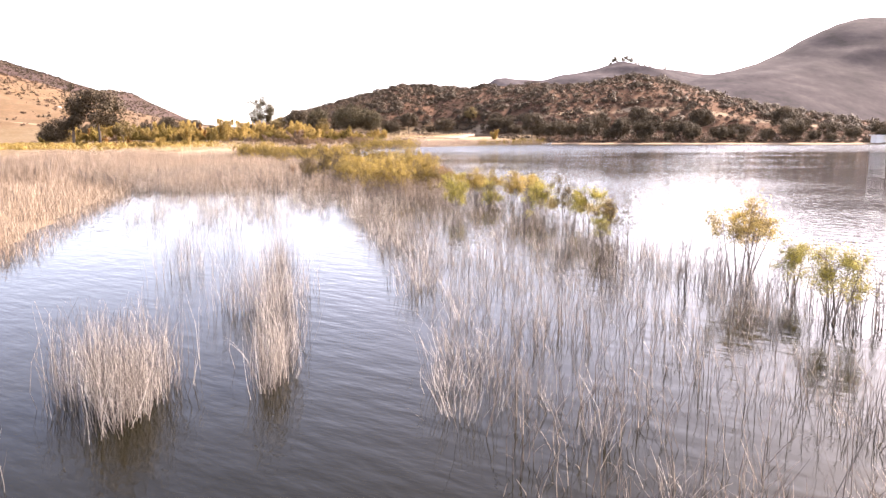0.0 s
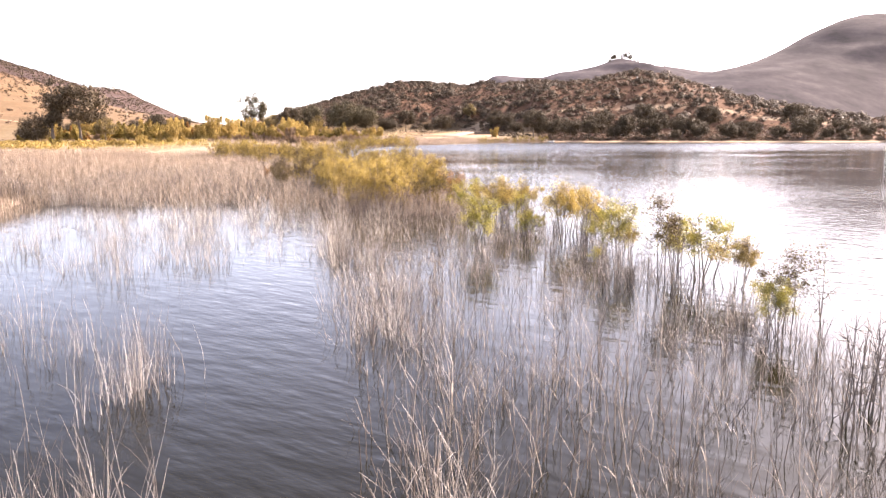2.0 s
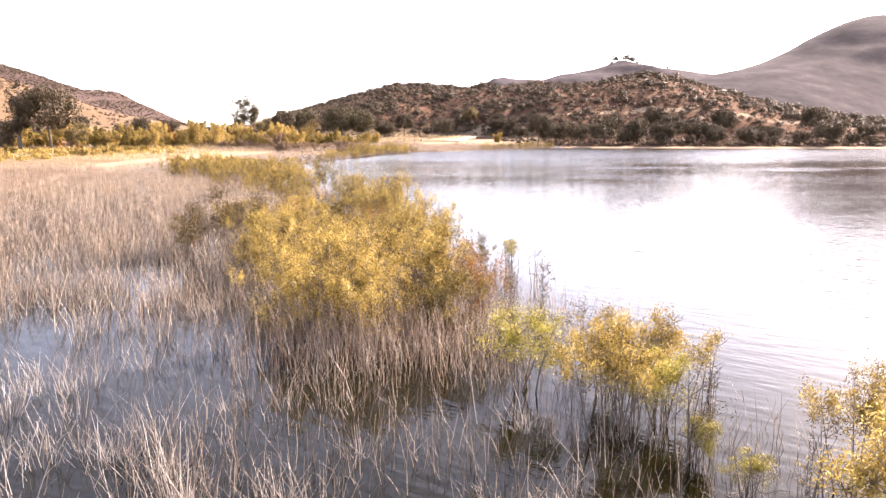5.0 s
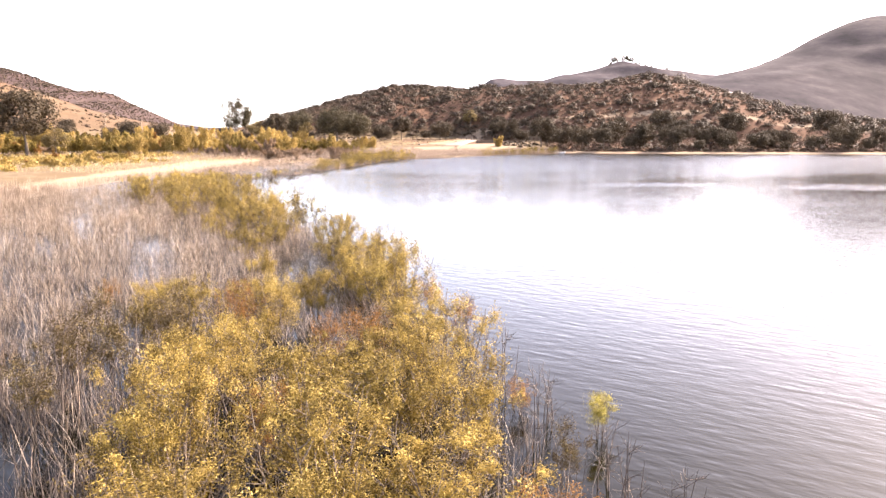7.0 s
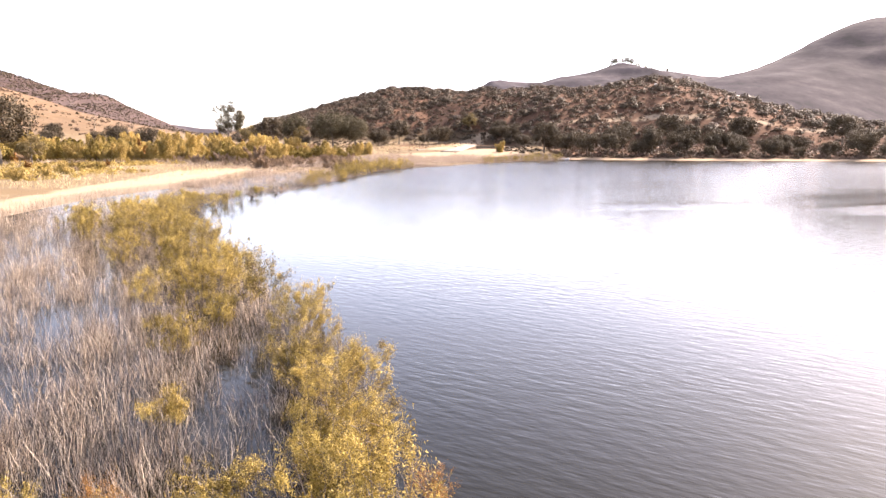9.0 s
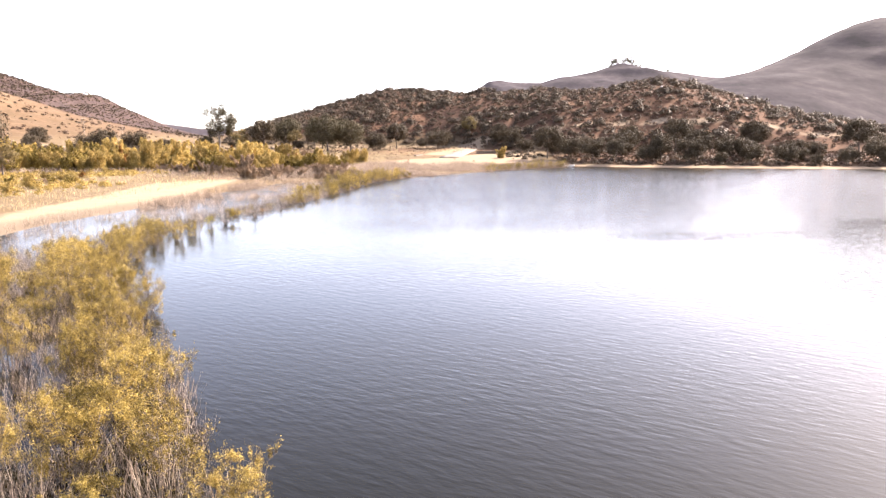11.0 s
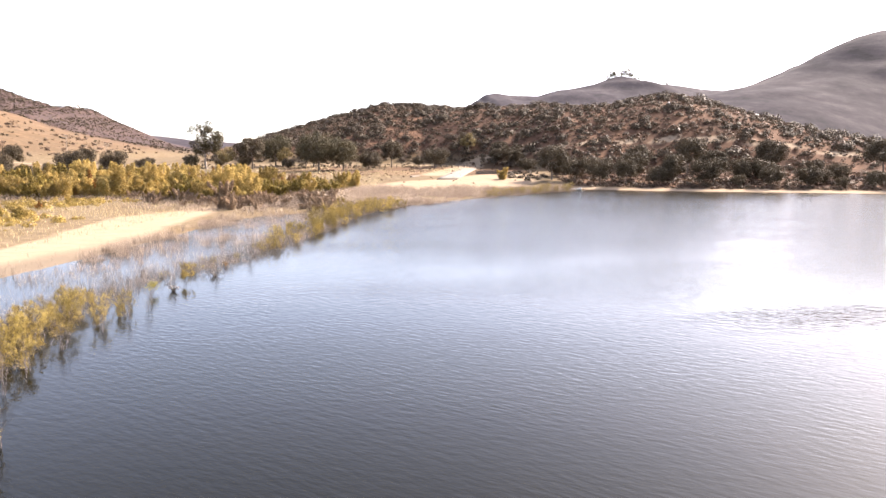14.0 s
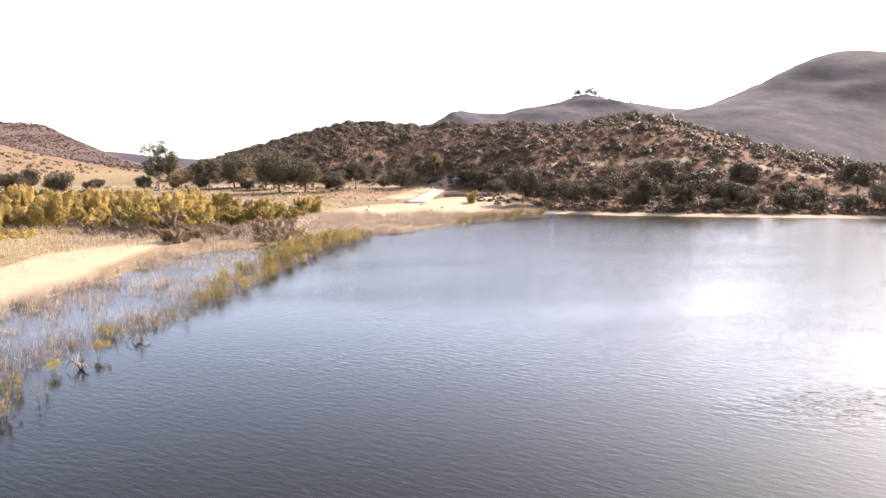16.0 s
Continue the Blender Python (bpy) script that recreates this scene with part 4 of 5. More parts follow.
# brown stems over the low bank beside the channel
x, y = scatter(-32, -11, 17, 48, 30000)
d = shore_distance(x, y)
ok = keep_reeds(x, y, np.where((d > -1.2) & (d < 14), 0.9, 0))
x, y = x[ok], y[ok]
reed_field("reeds", "short brown reeds and dry grass on the low bank", with_foot(x, y), 0.25 + rng.uniform(0.1, 0.75, len(x)), 22, M_BED, radius=0.008, rings=3, lean=0.35, fork=0.3)

# sparse dry stems on the sand
x, y = scatter(-60, -10, 10, 175, 26000)
d = shore_distance(x, y)
ok = (d > 0.3) & (d < 16) & (rng.random(len(x)) < np.interp(y, [10, 30, 90, 120, 175], [0.8, 1.0, 0.9, 0.12, 0.04]) * np.clip(0.5 + lumps(x, y, 4, 2), 0.05, 1))
x, y = x[ok], y[ok]
reed_field("dry_stems", "sparse dry stems on the sandy bank", with_foot(x, y, -9), rng.uniform(0.2, 0.9, len(x)), 5, M_REED_BROWN, radius=0.01, rings=3)

# dry grass on the flats behind the sand
x, y = scatter(-150, 15, 150, 400, 130000)
d = shore_distance(x, y)
ok = (d > 11) & (rng.random(len(x)) < np.clip(0.35 + 0.8 * lumps(x, y, 9, 3), 0.0, 0.9)) & ~((x > -14) & (d < 66))
x, y = x[ok], y[ok]
reed_field("dry_grass", "dry yellow-brown grass tufts on the flats", with_foot(x, y, -9), rng.uniform(0.3, 0.85, len(x)), 6, M_GRASS, radius=0.035, rings=2, lean=0.4)


# ---- yellow willow thicket behind the sand ----
def thicket_parts(parent, seed, h, spread, leaves, material):
    rng = np.random.default_rng(seed)
    V, N = [], []
    for s in range(6):
        a, r = s * 1.047 + rng.uniform(-0.4, 0.4), spread * rng.uniform(0.25, 1.2)
        hh = h * rng.uniform(0.5, 1.0)
        ks = np.linspace(0, 1, 6)
        p = np.array([np.array([math.cos(a) * r * k ** 1.1, math.sin(a) * r * k ** 1.1, hh * k - 0.1]) + rng.normal(0, 0.03, 3) for k in ks])
        part("stem", limb_mesh("stem", [[(q, 0.045 * (1 - 0.8 * k)) for q, k in zip(p, ks)]], M_BARK, 4), parent)
        n = leaves // 6
        k = rng.uniform(0.1, 1.0, n) ** 0.75   # a plume that narrows to its tip
        axis = np.stack([np.interp(k, ks, p[:, i]) for i in range(3)], 1)
        off = rng.normal(size=(n, 3)) * (1, 1, 0.7)
        off *= (h * (0.25 * (1.03 - k) ** 0.55 + 0.02) * (0.75 + 0.5 * lumps(k * 6 + s, 0 * k + seed, 1.0, 2)) / np.linalg.norm(off, axis=1) * rng.uniform(0.5, 1.0, n) ** 0.5)[:, None]
        V.append(axis + off)
        N.append(off + 0.05 * (axis - (0, 0, 0.4 * h)))
    c = np.concatenate(V)
    c[:, 2] = np.abs(c[:, 2])
    part("crown", leaf_mesh("crown", c, 0.24, 0.11, material, rng, 0.3, np.concatenate(N), 0.6), parent)


thickets = []
for seed, h, spread, material, label in ((41, 4.2, 1.7, M_THICKET, "golden willow shrub in a dense thicket"), (42, 4.8, 1.9, M_THICKET, "tall yellow-green willow shrub in a thicket"),
                                         (43, 3.6, 1.8, M_THICKET, "rounded yellow willow shrub on dry grass"), (44, 3.4, 1.6, M_RUSSET, "brownish willow shrub losing its leaves"), (45, 4.4, 1.6, M_OLIVE, "olive willow shrub with sunlit tips"),
                                         (46, 3.0, 1.9, M_WITHER, "grey-brown bare brush at the foot of the thicket")):
    ob = thing("willow_shrub", 0, 0, label=label, category="shrub", group="willow thicket behind the sand")
    thicket_parts(ob, seed, h, spread, 5000, material)
    thickets.append(ob)
rng = np.random.default_rng(8)
FRONT = np.array([(-170, 215), (-95, 246), (-75, 246), (-60, 240), (-46, 236), (-32, 246), (-24, 262), (-19, 280)], float)
spots, tries = [], 0
while len(spots) < 268 and tries < 40000:
    tries += 1
    x, y = rng.uniform(-128, -19), rng.uniform(205, 330)
    f = np.interp(x, FRONT[:, 0], FRONT[:, 1])
    if not f < y < f + np.interp(x, [-165, -60, -19], [70, 56, 26]) or any((x - a) ** 2 + (y - b) ** 2 < 2.3 ** 2 for a, b in spots):
        continue
    spots.append((x, y))
for k in range(96):   # bare brown brush before the thicket's foot
    x = rng.uniform(-64, -18)
    spots.append((x, np.interp(x, [-64, -41, -20], [234, 219, 218]) + rng.uniform(0, 30)))
for k in range(26):   # low shrubs on the flat behind the sand
    y = rng.uniform(165, 232)
    spots.append((-62 - (y - 165) * 0.16 - abs(rng.normal(0, 13)), y))
for k, (x, y) in enumerate(spots):
    brush, low = 268 <= k < 364, k >= 364
    s = rng.uniform(0.5, 1.0) if brush else rng.uniform(0.3, 0.6) if low else rng.uniform(0.7, 1.5) * np.interp(y, [205, 262, 320], [1.12, 1.12, 1.05]) * np.interp(x, [-70, -45, -20], [1.0, 1.1, 0.75])
    m = pose(x, y, ground_at(x, y) - 0.05, 0, 0, rng.uniform(0, 360)) @ Matrix.Diagonal((s * rng.uniform(0.85, 1.35), s * rng.uniform(0.85, 1.35), s * rng.uniform(0.7, 1.3), 1))
    olive = np.interp(x, [-110, -75, -45], [0.5, 0.22, 0.08]) + 0.25 * float(lumps(np.array([x]), np.array([y]), 18, 2)[0])
    pick = 4 if rng.random() < olive else int(rng.choice((0, 1, 2, 3, 5), p=(0.32, 0.25, 0.24, 0.09, 0.1)))
    pick = 5 if brush else pick
    if k < 6:
        thickets[k].matrix_basis = pose(x, y, ground_at(x, y) - 0.05, 0, 0, 30 * k)
    else:
        copy_thing(thickets[pick], m)
for x, y, s in ((-163, 318, 1.7), (-157, 312, 1.5), (-146, 312, 1.6), (-133, 314, 1.6), (-128, 306, 1.4), (-119, 314, 1.7), (-113, 312, 1.6), (-109, 318, 1.4), (-139, 306, 1.3)):
    copy_thing(thickets[4], pose(x, y, ground_at(x, y) - 0.05, 0, 0, 40 * x) @ Matrix.Diagonal((1.3 * s, 1.3 * s, s, 1)))
copy_thing(thickets[0], pose(27.5, 322.0, ground_at(27.5, 322.0) - 0.05, 0, 0, 70) @ Matrix.Diagonal((1.25, 1.25, 1.35, 1)))


# ---- trees ----
def tree_parts(parent, seed, h, crown_r, clumps, leaves, leaf, trunk_h, material, bark, flat=0.75, gap=0.55):
    """A tapered trunk with limbs that grow out of it, one to each clump of the crown, and leaf sprays on the clumps' outsides."""
    rng = np.random.default_rng(seed)
    ks = np.linspace(0, 1, 9)
    lean, reach = rng.normal(0, 0.05, 2) * h, trunk_h + 0.6 * (h - trunk_h)
    trunk = [(np.array([lean[0] * k ** 2 + rng.normal(0, 0.006 * h) * (k > 0), lean[1] * k ** 2, -0.3 + (reach + 0.3) * k]), 0.03 * h * (1 - 0.82 * k)) for k in ks]
    limbs, V, N, at = [], [], [], []
    tries = 0
    while len(at) < clumps and tries < 2000:
        tries += 1
        d = rng.normal(size=3)
        d = d / np.linalg.norm(d) * rng.uniform(0.35, 1.0) ** 0.5
        c = np.array([d[0] * crown_r * (1 - gap * 0.6), d[1] * crown_r * (1 - gap * 0.6), trunk_h + (h - trunk_h) * (0.54 + 0.40 * d[2])])
        if any(np.linalg.norm((c - q) * (1, 1, 1.3)) < crown_r * gap * 0.72 for q in at):
            continue
        at.append(c)
    for c in at:
        i = int(np.clip(np.searchsorted([q[2] for q, _ in trunk], c[2] - 0.10 * h), 2, 8))
        o, r = trunk[i]
        mid = (o + c) / 2 + rng.normal(0, 0.02 * h, 3)
        limbs.append((i, [(o, r), (o + (mid - o) * 0.2, r * 0.6), (mid, 0.007 * h), (c, 0.003 * h)]))
        n = leaves // len(at)
        d = rng.normal(size=(n, 3)); d /= np.linalg.norm(d, axis=1)[:, None]
        V.append(c + d * crown_r * gap * rng.uniform(0.65, 1.25) * rng.uniform(0.35, 1.0, (n, 1)) ** 0.6 * (1, 1, flat))
        N.append(d + 0.5 * (c - (0, 0, (trunk_h + h) / 2)) / crown_r)
    part("trunk", branch_mesh("trunk", trunk, limbs, bark, 6), parent)
    part("crown", leaf_mesh("crown", np.concatenate(V), leaf, leaf * 0.55, material, rng, 0.5, np.concatenate(N), 0.45), parent)


def plant_tree(proto, x, y, s, turn, sink=0.15):
    m = pose(x, y, ground_at(x, y) - sink, 0, 0, turn) @ Matrix.Diagonal((s, s, s, 1))
    return copy_thing(proto, m)


def place_first(ob, x, y, turn=0):
    ob.matrix_basis = pose(x, y, ground_at(x, y) - 0.15, 0, 0, turn)


euc = thing("eucalyptus_tree", 0, 0, label="tall eucalyptus with an open airy crown on pale limbs", category="tree")
tree_parts(euc, 61, 21.0, 8.6, 34, 9500, 0.5, 3.0, M_EUC, M_BARK_PALE, 0.85, 0.27)
place_first(euc, -93.9, 388.0)
oaks = []
for seed, h, r, label in ((62, 9.0, 5.6, "dark evergreen oak with a broad rounded crown"), (63, 7.5, 5.2, "low spreading oak with dusty grey-green leaves"), (64, 10.0, 4.8, "upright dark oak by the lake shore")):
    ob = thing("oak_tree", 0, 0, label=label, category="tree", group="oaks along the far shore")
    tree_parts(ob, seed, h, r, 22, 6000, 0.42, h * 0.12, M_OAK, M_BARK, 0.85, 0.36)
    oaks.append(ob)
big = thing("eucalyptus_tree", 0, 0, label="dense dusty eucalyptus with hanging foliage", category="tree", group="trees round the boat ramp")
tree_parts(big, 65, 15.0, 8.2, 36, 10000, 0.5, 0.9, M_EUC, M_BARK, 0.85, 0.30)
dusty = thing("dusty_tree", 0, 0, label="small tree with thinning olive-brown leaves by the road", category="tree", group="trees round the boat ramp")
tree_parts(dusty, 67, 9.5, 4.6, 20, 4200, 0.4, 2.4, M_DUSTY, M_BARK, 0.9, 0.32)
dark_tall = thing("poplar_tree", 0, 0, label="tall dark ragged tree above the thicket", category="tree")
tree_parts(dark_tall, 66, 20.5, 2.9, 26, 4200, 0.42, 2.0, M_OAK, M_BARK, 1.5, 0.4)
place_first(dark_tall, -111.5, 222.0)
place_first(dusty, -81.7, 376.0)
place_first(oaks[0], 5.2, 384.0)
place_first(oaks[1], -22.5, 374.0)
place_first(oaks[2], -72.5, 382.0)
oaks[2].matrix_basis = oaks[2].matrix_basis @ Matrix.Diagonal((1.35, 1.35, 1.35, 1))
place_first(big, -66.6, 402.0)
rng = np.random.default_rng(9)
for x, y, s in ((-48.0, 392, 0.9), (-42.5, 368, 1.12), (-32.9, 371, 0.95), (-99.5, 386, 0.45)):
    plant_tree(big, x, y, s, rng.uniform(0, 360))
for x, y, s in ((21.0, 406, 0.95), (-62.0, 396, 0.9), (-98.0, 226, 0.8)):
    plant_tree(dusty, x, y, s, rng.uniform(0, 360))
for x, y, s, k in ((-104.5, 224, 1.3, 2), (-118.0, 225, 0.95, 0), (-123.0, 232, 0.7, 1), (-128.0, 238, 0.7, 1), (-124.0, 366, 1.0, 0), (-128.5, 372, 0.8, 1), (-146.9, 388, 0.8, 0), (-141.0, 380, 0.7, 2), (-119.9, 384, 0.6, 1), (-158.2, 395, 0.75, 0), (-172.0, 380, 0.8, 2),
                   (-123.0, 400, 0.6, 1), (-140.0, 330, 0.66, 1), (-146.0, 327, 0.70, 0), (-151.0, 336, 0.62, 2), (-157.0, 330, 0.58, 1), (-163.0, 338, 0.74, 0), (-169.0, 333, 0.62, 2), (-134.0, 340, 0.55, 1), (-128.0, 326, 0.66, 0), (-123.0, 332, 0.74, 2), (-118.5, 328, 0.66, 0), (-114.0, 338, 0.55, 1), (-131.0, 318, 0.47, 1), (-108.0, 350, 0.43, 1), (-143.0, 322, 0.65, 1), (-149.0, 320, 0.6, 1), (-154.5, 324, 0.7, 0), (-160.0, 326, 0.6, 1), (-166.0, 326, 0.65, 1), (-137.0, 324, 0.62, 1), (-125.5, 322, 0.6, 1), (-120.5, 320, 0.62, 1), (-116.0, 322, 0.55, 1), (-111.0, 330, 0.5, 1), (-13.7, 388, 0.85, 2), (32.0, 384, 0.8, 1), (8.0, 396, 0.8, 0), (-78.0, 392, 0.7, 1), (-58.0, 384, 0.6, 1),
                   (21, 410, 0.9, 0), (34, 388, 0.8, 1), (37, 374, 0.95, 0), (40, 352, 0.75, 1), (-24, 404, 0.8, 0), (-54, 408, 0.9, 2), (-2, 396, 0.6, 1), (-90.0, 396, 0.5, 1)):
    plant_tree(oaks[k], x, y, s, rng.uniform(0, 360))
shore_y = lambda x: np.interp(x, [47, 66, 88, 109, 131, 200, 300], [297, 286, 279, 272, 265, 248, 235])
for x, off, s in ((44, 22, 1.0), (51, 20, 1.1), (58, 18, 1.1), (69, 26, 1.25), (86, 12, 1.1), (101, 22, 1.25), (107, 24, 0.9), (114, 13, 0.95), (127, 24, 0.8), (139, 12, 1.15), (144, 20, 1.2), (158, 26, 0.9), (171, 15, 1.1), (183, 24, 1.0), (196, 14, 1.2), (214, 20, 1.1), (230, 16, 1.0),
                  (62, 40, 1.0), (77, 48, 0.9), (92, 44, 1.1), (118, 46, 1.0), (134, 52, 0.8), (150, 44, 1.1), (80, 24, 0.7), (95, 11, 0.5), (121, 10, 0.45), (152, 10, 0.5), (48, 34, 0.9), (54, 46, 0.8), (64, 12, 0.7), (74, 14, 0.9), (79, 17, 0.8), (91, 19, 0.9), (104, 12, 0.8), (110, 30, 0.9), (119, 17, 0.75), (131, 13, 0.8), (147, 12, 0.7), (163, 18, 0.9), (177, 12, 0.7), (189, 17, 0.8), (205, 15, 0.8)):
    plant_tree(oaks[int(rng.integers(0, 3))], x, shore_y(x) + off, s * 0.88 * np.interp(x, [120, 200], [1.0, 0.8]), rng.uniform(0, 360))
for k, (x, s) in enumerate(((258, 0.6), (263, 1.0), (268, 0.8), (280, 0.9), (285, 1.1), (290, 0.9), (296, 0.5), (301, 0.6), (309, 0.5), (314, 0.4), (319, 0.55), (326, 0.35), (340, 0.5))):
    plant_tree(euc, x, 1070 + 2 * (k % 4), s * 0.62, 50 * k, 2.5)


# ---- chaparral on the hills ----
def scrub(name, label, n, seed, material, size, box, test, k=20, spray=0.36):
    rng = np.random.default_rng(seed)
    x, y = rng.uniform(box[0], box[1], n), rng.uniform(box[2], box[3], n)
    z = height(x, y)
    ok = test(x, y, z, rng)
    x, y, z = x[ok], y[ok], z[ok]
    n = len(x)
    s = size * rng.uniform(0.35, 1.0, n) ** 1.5
    d = rng.normal(size=(n, k, 3)); d /= np.linalg.norm(d, axis=2)[:, :, None]
    d[:, :, 2] = np.abs(d[:, :, 2])
    c = np.stack([x, y, z], 1)[:, None] + d * (s[:, None, None] * rng.uniform(0.45, 0.95, (n, k, 1))) * np.array([0.6, 0.6, 0.55])
    e = np.cross(d + 0.35 * rng.normal(size=(n, k, 3)), rng.normal(size=(n, k, 3))); e /= np.linalg.norm(e, axis=2)[:, :, None] + 1e-9
    g = np.cross(d, e); g /= np.linalg.norm(g, axis=2)[:, :, None] + 1e-9
    l, w = e * s[:, None, None] * spray, g * s[:, None, None] * spray * 0.8
    v = np.stack([c - l, c - 0.1 * l + 1.25 * w, c + l - 0.5 * w], 2).reshape(-1, 3)
    return tagged(new(name, np_mesh(name, v, np.arange(len(v)).reshape(-1, 3), material)), label, "shrubs", kind="stuff")


on_hill = lambda x, y, z, r: (y > 315) & (z > np.interp(y, [300, 340, 374, 420, 520], [3.0, 3.6, 4.7, 6.2, 7.8]))
patchy = lambda x, y, r, base: r.random(len(x)) < np.clip(base + 0.7 * lumps(x, y, 38, 3) - 0.25 * ease(60, 150, x), 0.06, 1)
scrub("chaparral", "large dark chaparral bushes on the hillside", 3400, 90, M_SAGE, 7.2, (-110, 290, 330, 560), lambda x, y, z, r: on_hill(x, y, z, r) & patchy(x, y, r, 0.55), 150, 0.075)
scrub("chaparral", "dark green chaparral shrubs dotting the hillside", 8000, 91, M_SAGE, 3.8, (-110, 290, 330, 560), lambda x, y, z, r: on_hill(x, y, z, r) & patchy(x, y, r, 0.8), 64, 0.11)
scrub("dry_brush", "brown dry brush between the green shrubs", 17000, 92, M_BRUSH, 2.4, (-110, 290, 330, 560), on_hill, 18, 0.2)
scrub("chaparral", "dark shrubs scattered on the far slopes", 42000, 93, M_SAGE, 3.6, (-720, -150, 420, 1075), lambda x, y, z, r: (z > 9) & (r.random(len(x)) < np.clip(0.02 + 0.3 * ease(620, 760, y) + 0.45 * ease(620, 760, y) * ease(-360, -430, x) + 0.3 * lumps(x, y, 60, 3), 0.02, 1)), 12, 0.26)
scrub("dry_brush", "brown brush dotting the near slope", 3000, 89, M_BRUSH, 3.4, (-480, -180, 390, 600), lambda x, y, z, r: (z > 10) & (r.random(len(x)) < np.clip(0.25 + 0.7 * ease(-290, -330, x) + 0.5 * lumps(x, y, 30, 3), 0.02, 1)), 20, 0.22)
scrub("shore_brush", "brown brush along the far bank", 5200, 94, M_BRUSH, 2.3, (47, 240, 240, 345), lambda x, y, z, r: (shore_distance(x, y) > 5) & (shore_distance(x, y) < 58), 36, 0.15)
scrub("low_willow", "low golden willow scrub behind the sand", 2600, 96, M_LOW, 2.4, (-150, -40, 140, 262), lambda x, y, z, r: (shore_distance(x, y) > 24) & (y < np.interp(x, FRONT[:, 0], FRONT[:, 1]) - 3) & (r.random(len(x)) < np.clip(0.15 + 0.9 * ease(-58, -75, x) + 1.4 * lumps(x, y, 16, 3), 0.0, 1)), 90, 0.09)
scrub("shore_brush", "dark olive brush along the foot of the far bank", 2600, 88, M_SAGE, 3.0, (47, 250, 235, 330), lambda x, y, z, r: (shore_distance(x, y) > 5.5) & (shore_distance(x, y) < 30) & (r.random(len(x)) < np.clip(0.5 + 0.9 * lumps(x, y, 18, 2), 0.05, 1)), 60, 0.11)
scrub("shore_brush", "dark brush under the trees by the ramp", 420, 97, M_SAGE, 1.8, (-125, 2, 385, 425), lambda x, y, z, r: r.random(len(x)) < np.clip(0.6 + 0.8 * lumps(x, y, 14, 2), 0.05, 1), 24, 0.22)
off_ramp = lambda x, y: np.abs(x - 15 - (y - 374) * 0.3) > 6.5
scrub("dry_brush", "brown brush on the bank above the beach", 900, 98, M_BRUSH, 0.9, (-45, 46, 300, 396), lambda x, y, z, r: (shore_distance(x, y) > 50) & off_ramp(x, y) & (r.random(len(x)) < np.clip(0.6 + 0.9 * lumps(x, y, 12, 3), 0.0, 1)), 20, 0.26)
scrub("shore_brush", "dark brush beside the boat ramp", 60, 99, M_SAGE, 2.4, (26, 44, 318, 350), lambda x, y, z, r: off_ramp(x, y), 30, 0.2)
scrub("dry_brush", "dry brush and weeds on the plain", 500, 95, M_BRUSH, 0.8, (-170, 20, 180, 420), lambda x, y, z, r: (shore_distance(x, y) > 22))


rng = np.random.default_rng(12)
x, y = scatter(-130, -16, 195, 335, 90000)
off = y - np.interp(x, FRONT[:, 0], FRONT[:, 1])
ok = keep_reeds(x, y, np.where((off > np.where(x > -62, -26, -9)) & (off < 4), np.where(x > -62, 0.75, 0.9) * ease(-10, -3, off + 14 * (x > -62)), 0))
x, y = x[ok], y[ok]
reed_field("reeds", "russet reeds at the foot of the willow thicket", with_foot(x, y, -9), rng.uniform(0.7, 1.7, len(x)), 14, M_MARSH, radius=0.03, rings=2, lean=0.3)


# ---- boat ramp ----
ramp = thing("boat_ramp", 13, 356, label="pale concrete boat ramp sloping to the beach", category="ramp")
RX, RY = np.meshgrid(np.linspace(-1, 1, 5), np.linspace(0, 1, 9))
cx, cy = 8.0 + 12.0 * RY, 318 + 62 * RY
rx_, ry_ = cx + RX * (3.6 - 0.4 * RY), cy
rz = height(rx_, ry_).mean(axis=1, keepdims=True) + 0.22 + 0 * RX
tv = np.stack([rx_ - 13, ry_ - 356, rz - ground_at(13, 356)], -1).reshape(-1, 3)
ri = (np.arange(8)[:, None] * 5 + np.arange(4)[None]).ravel()
ramp.location.z = ground_at(13, 356)
slab = np_mesh("slab", tv, np.stack([ri, ri + 1, ri + 6, ri + 5], 1), M_CONCRETE)
slab_ob = part("slab", slab, ramp)
slab_ob.modifiers.new("thick", "SOLIDIFY").thickness = 0.5


def post_mesh(h, r):
    return limb_mesh("post", [[(np.array([0, 0, -0.3]), r), (np.array([0, 0, h * 0.96]), r), (np.array([0, 0, h]), r * 0.6)]], M_BARK, 6)


fence = thing("fence", 0, 0, label="weathered wooden post fence beside the ramp road", category="fence")
shared_post = post_mesh(1.3, 0.16)
for k in range(44):
    fx = -84 + k * 2.5 + (7 if k > 33 else 0)
    fy = 388 - 0.05 * fx
    p = part("post", shared_post, fence)
    p.location = (fx, fy, ground_at(fx, fy))


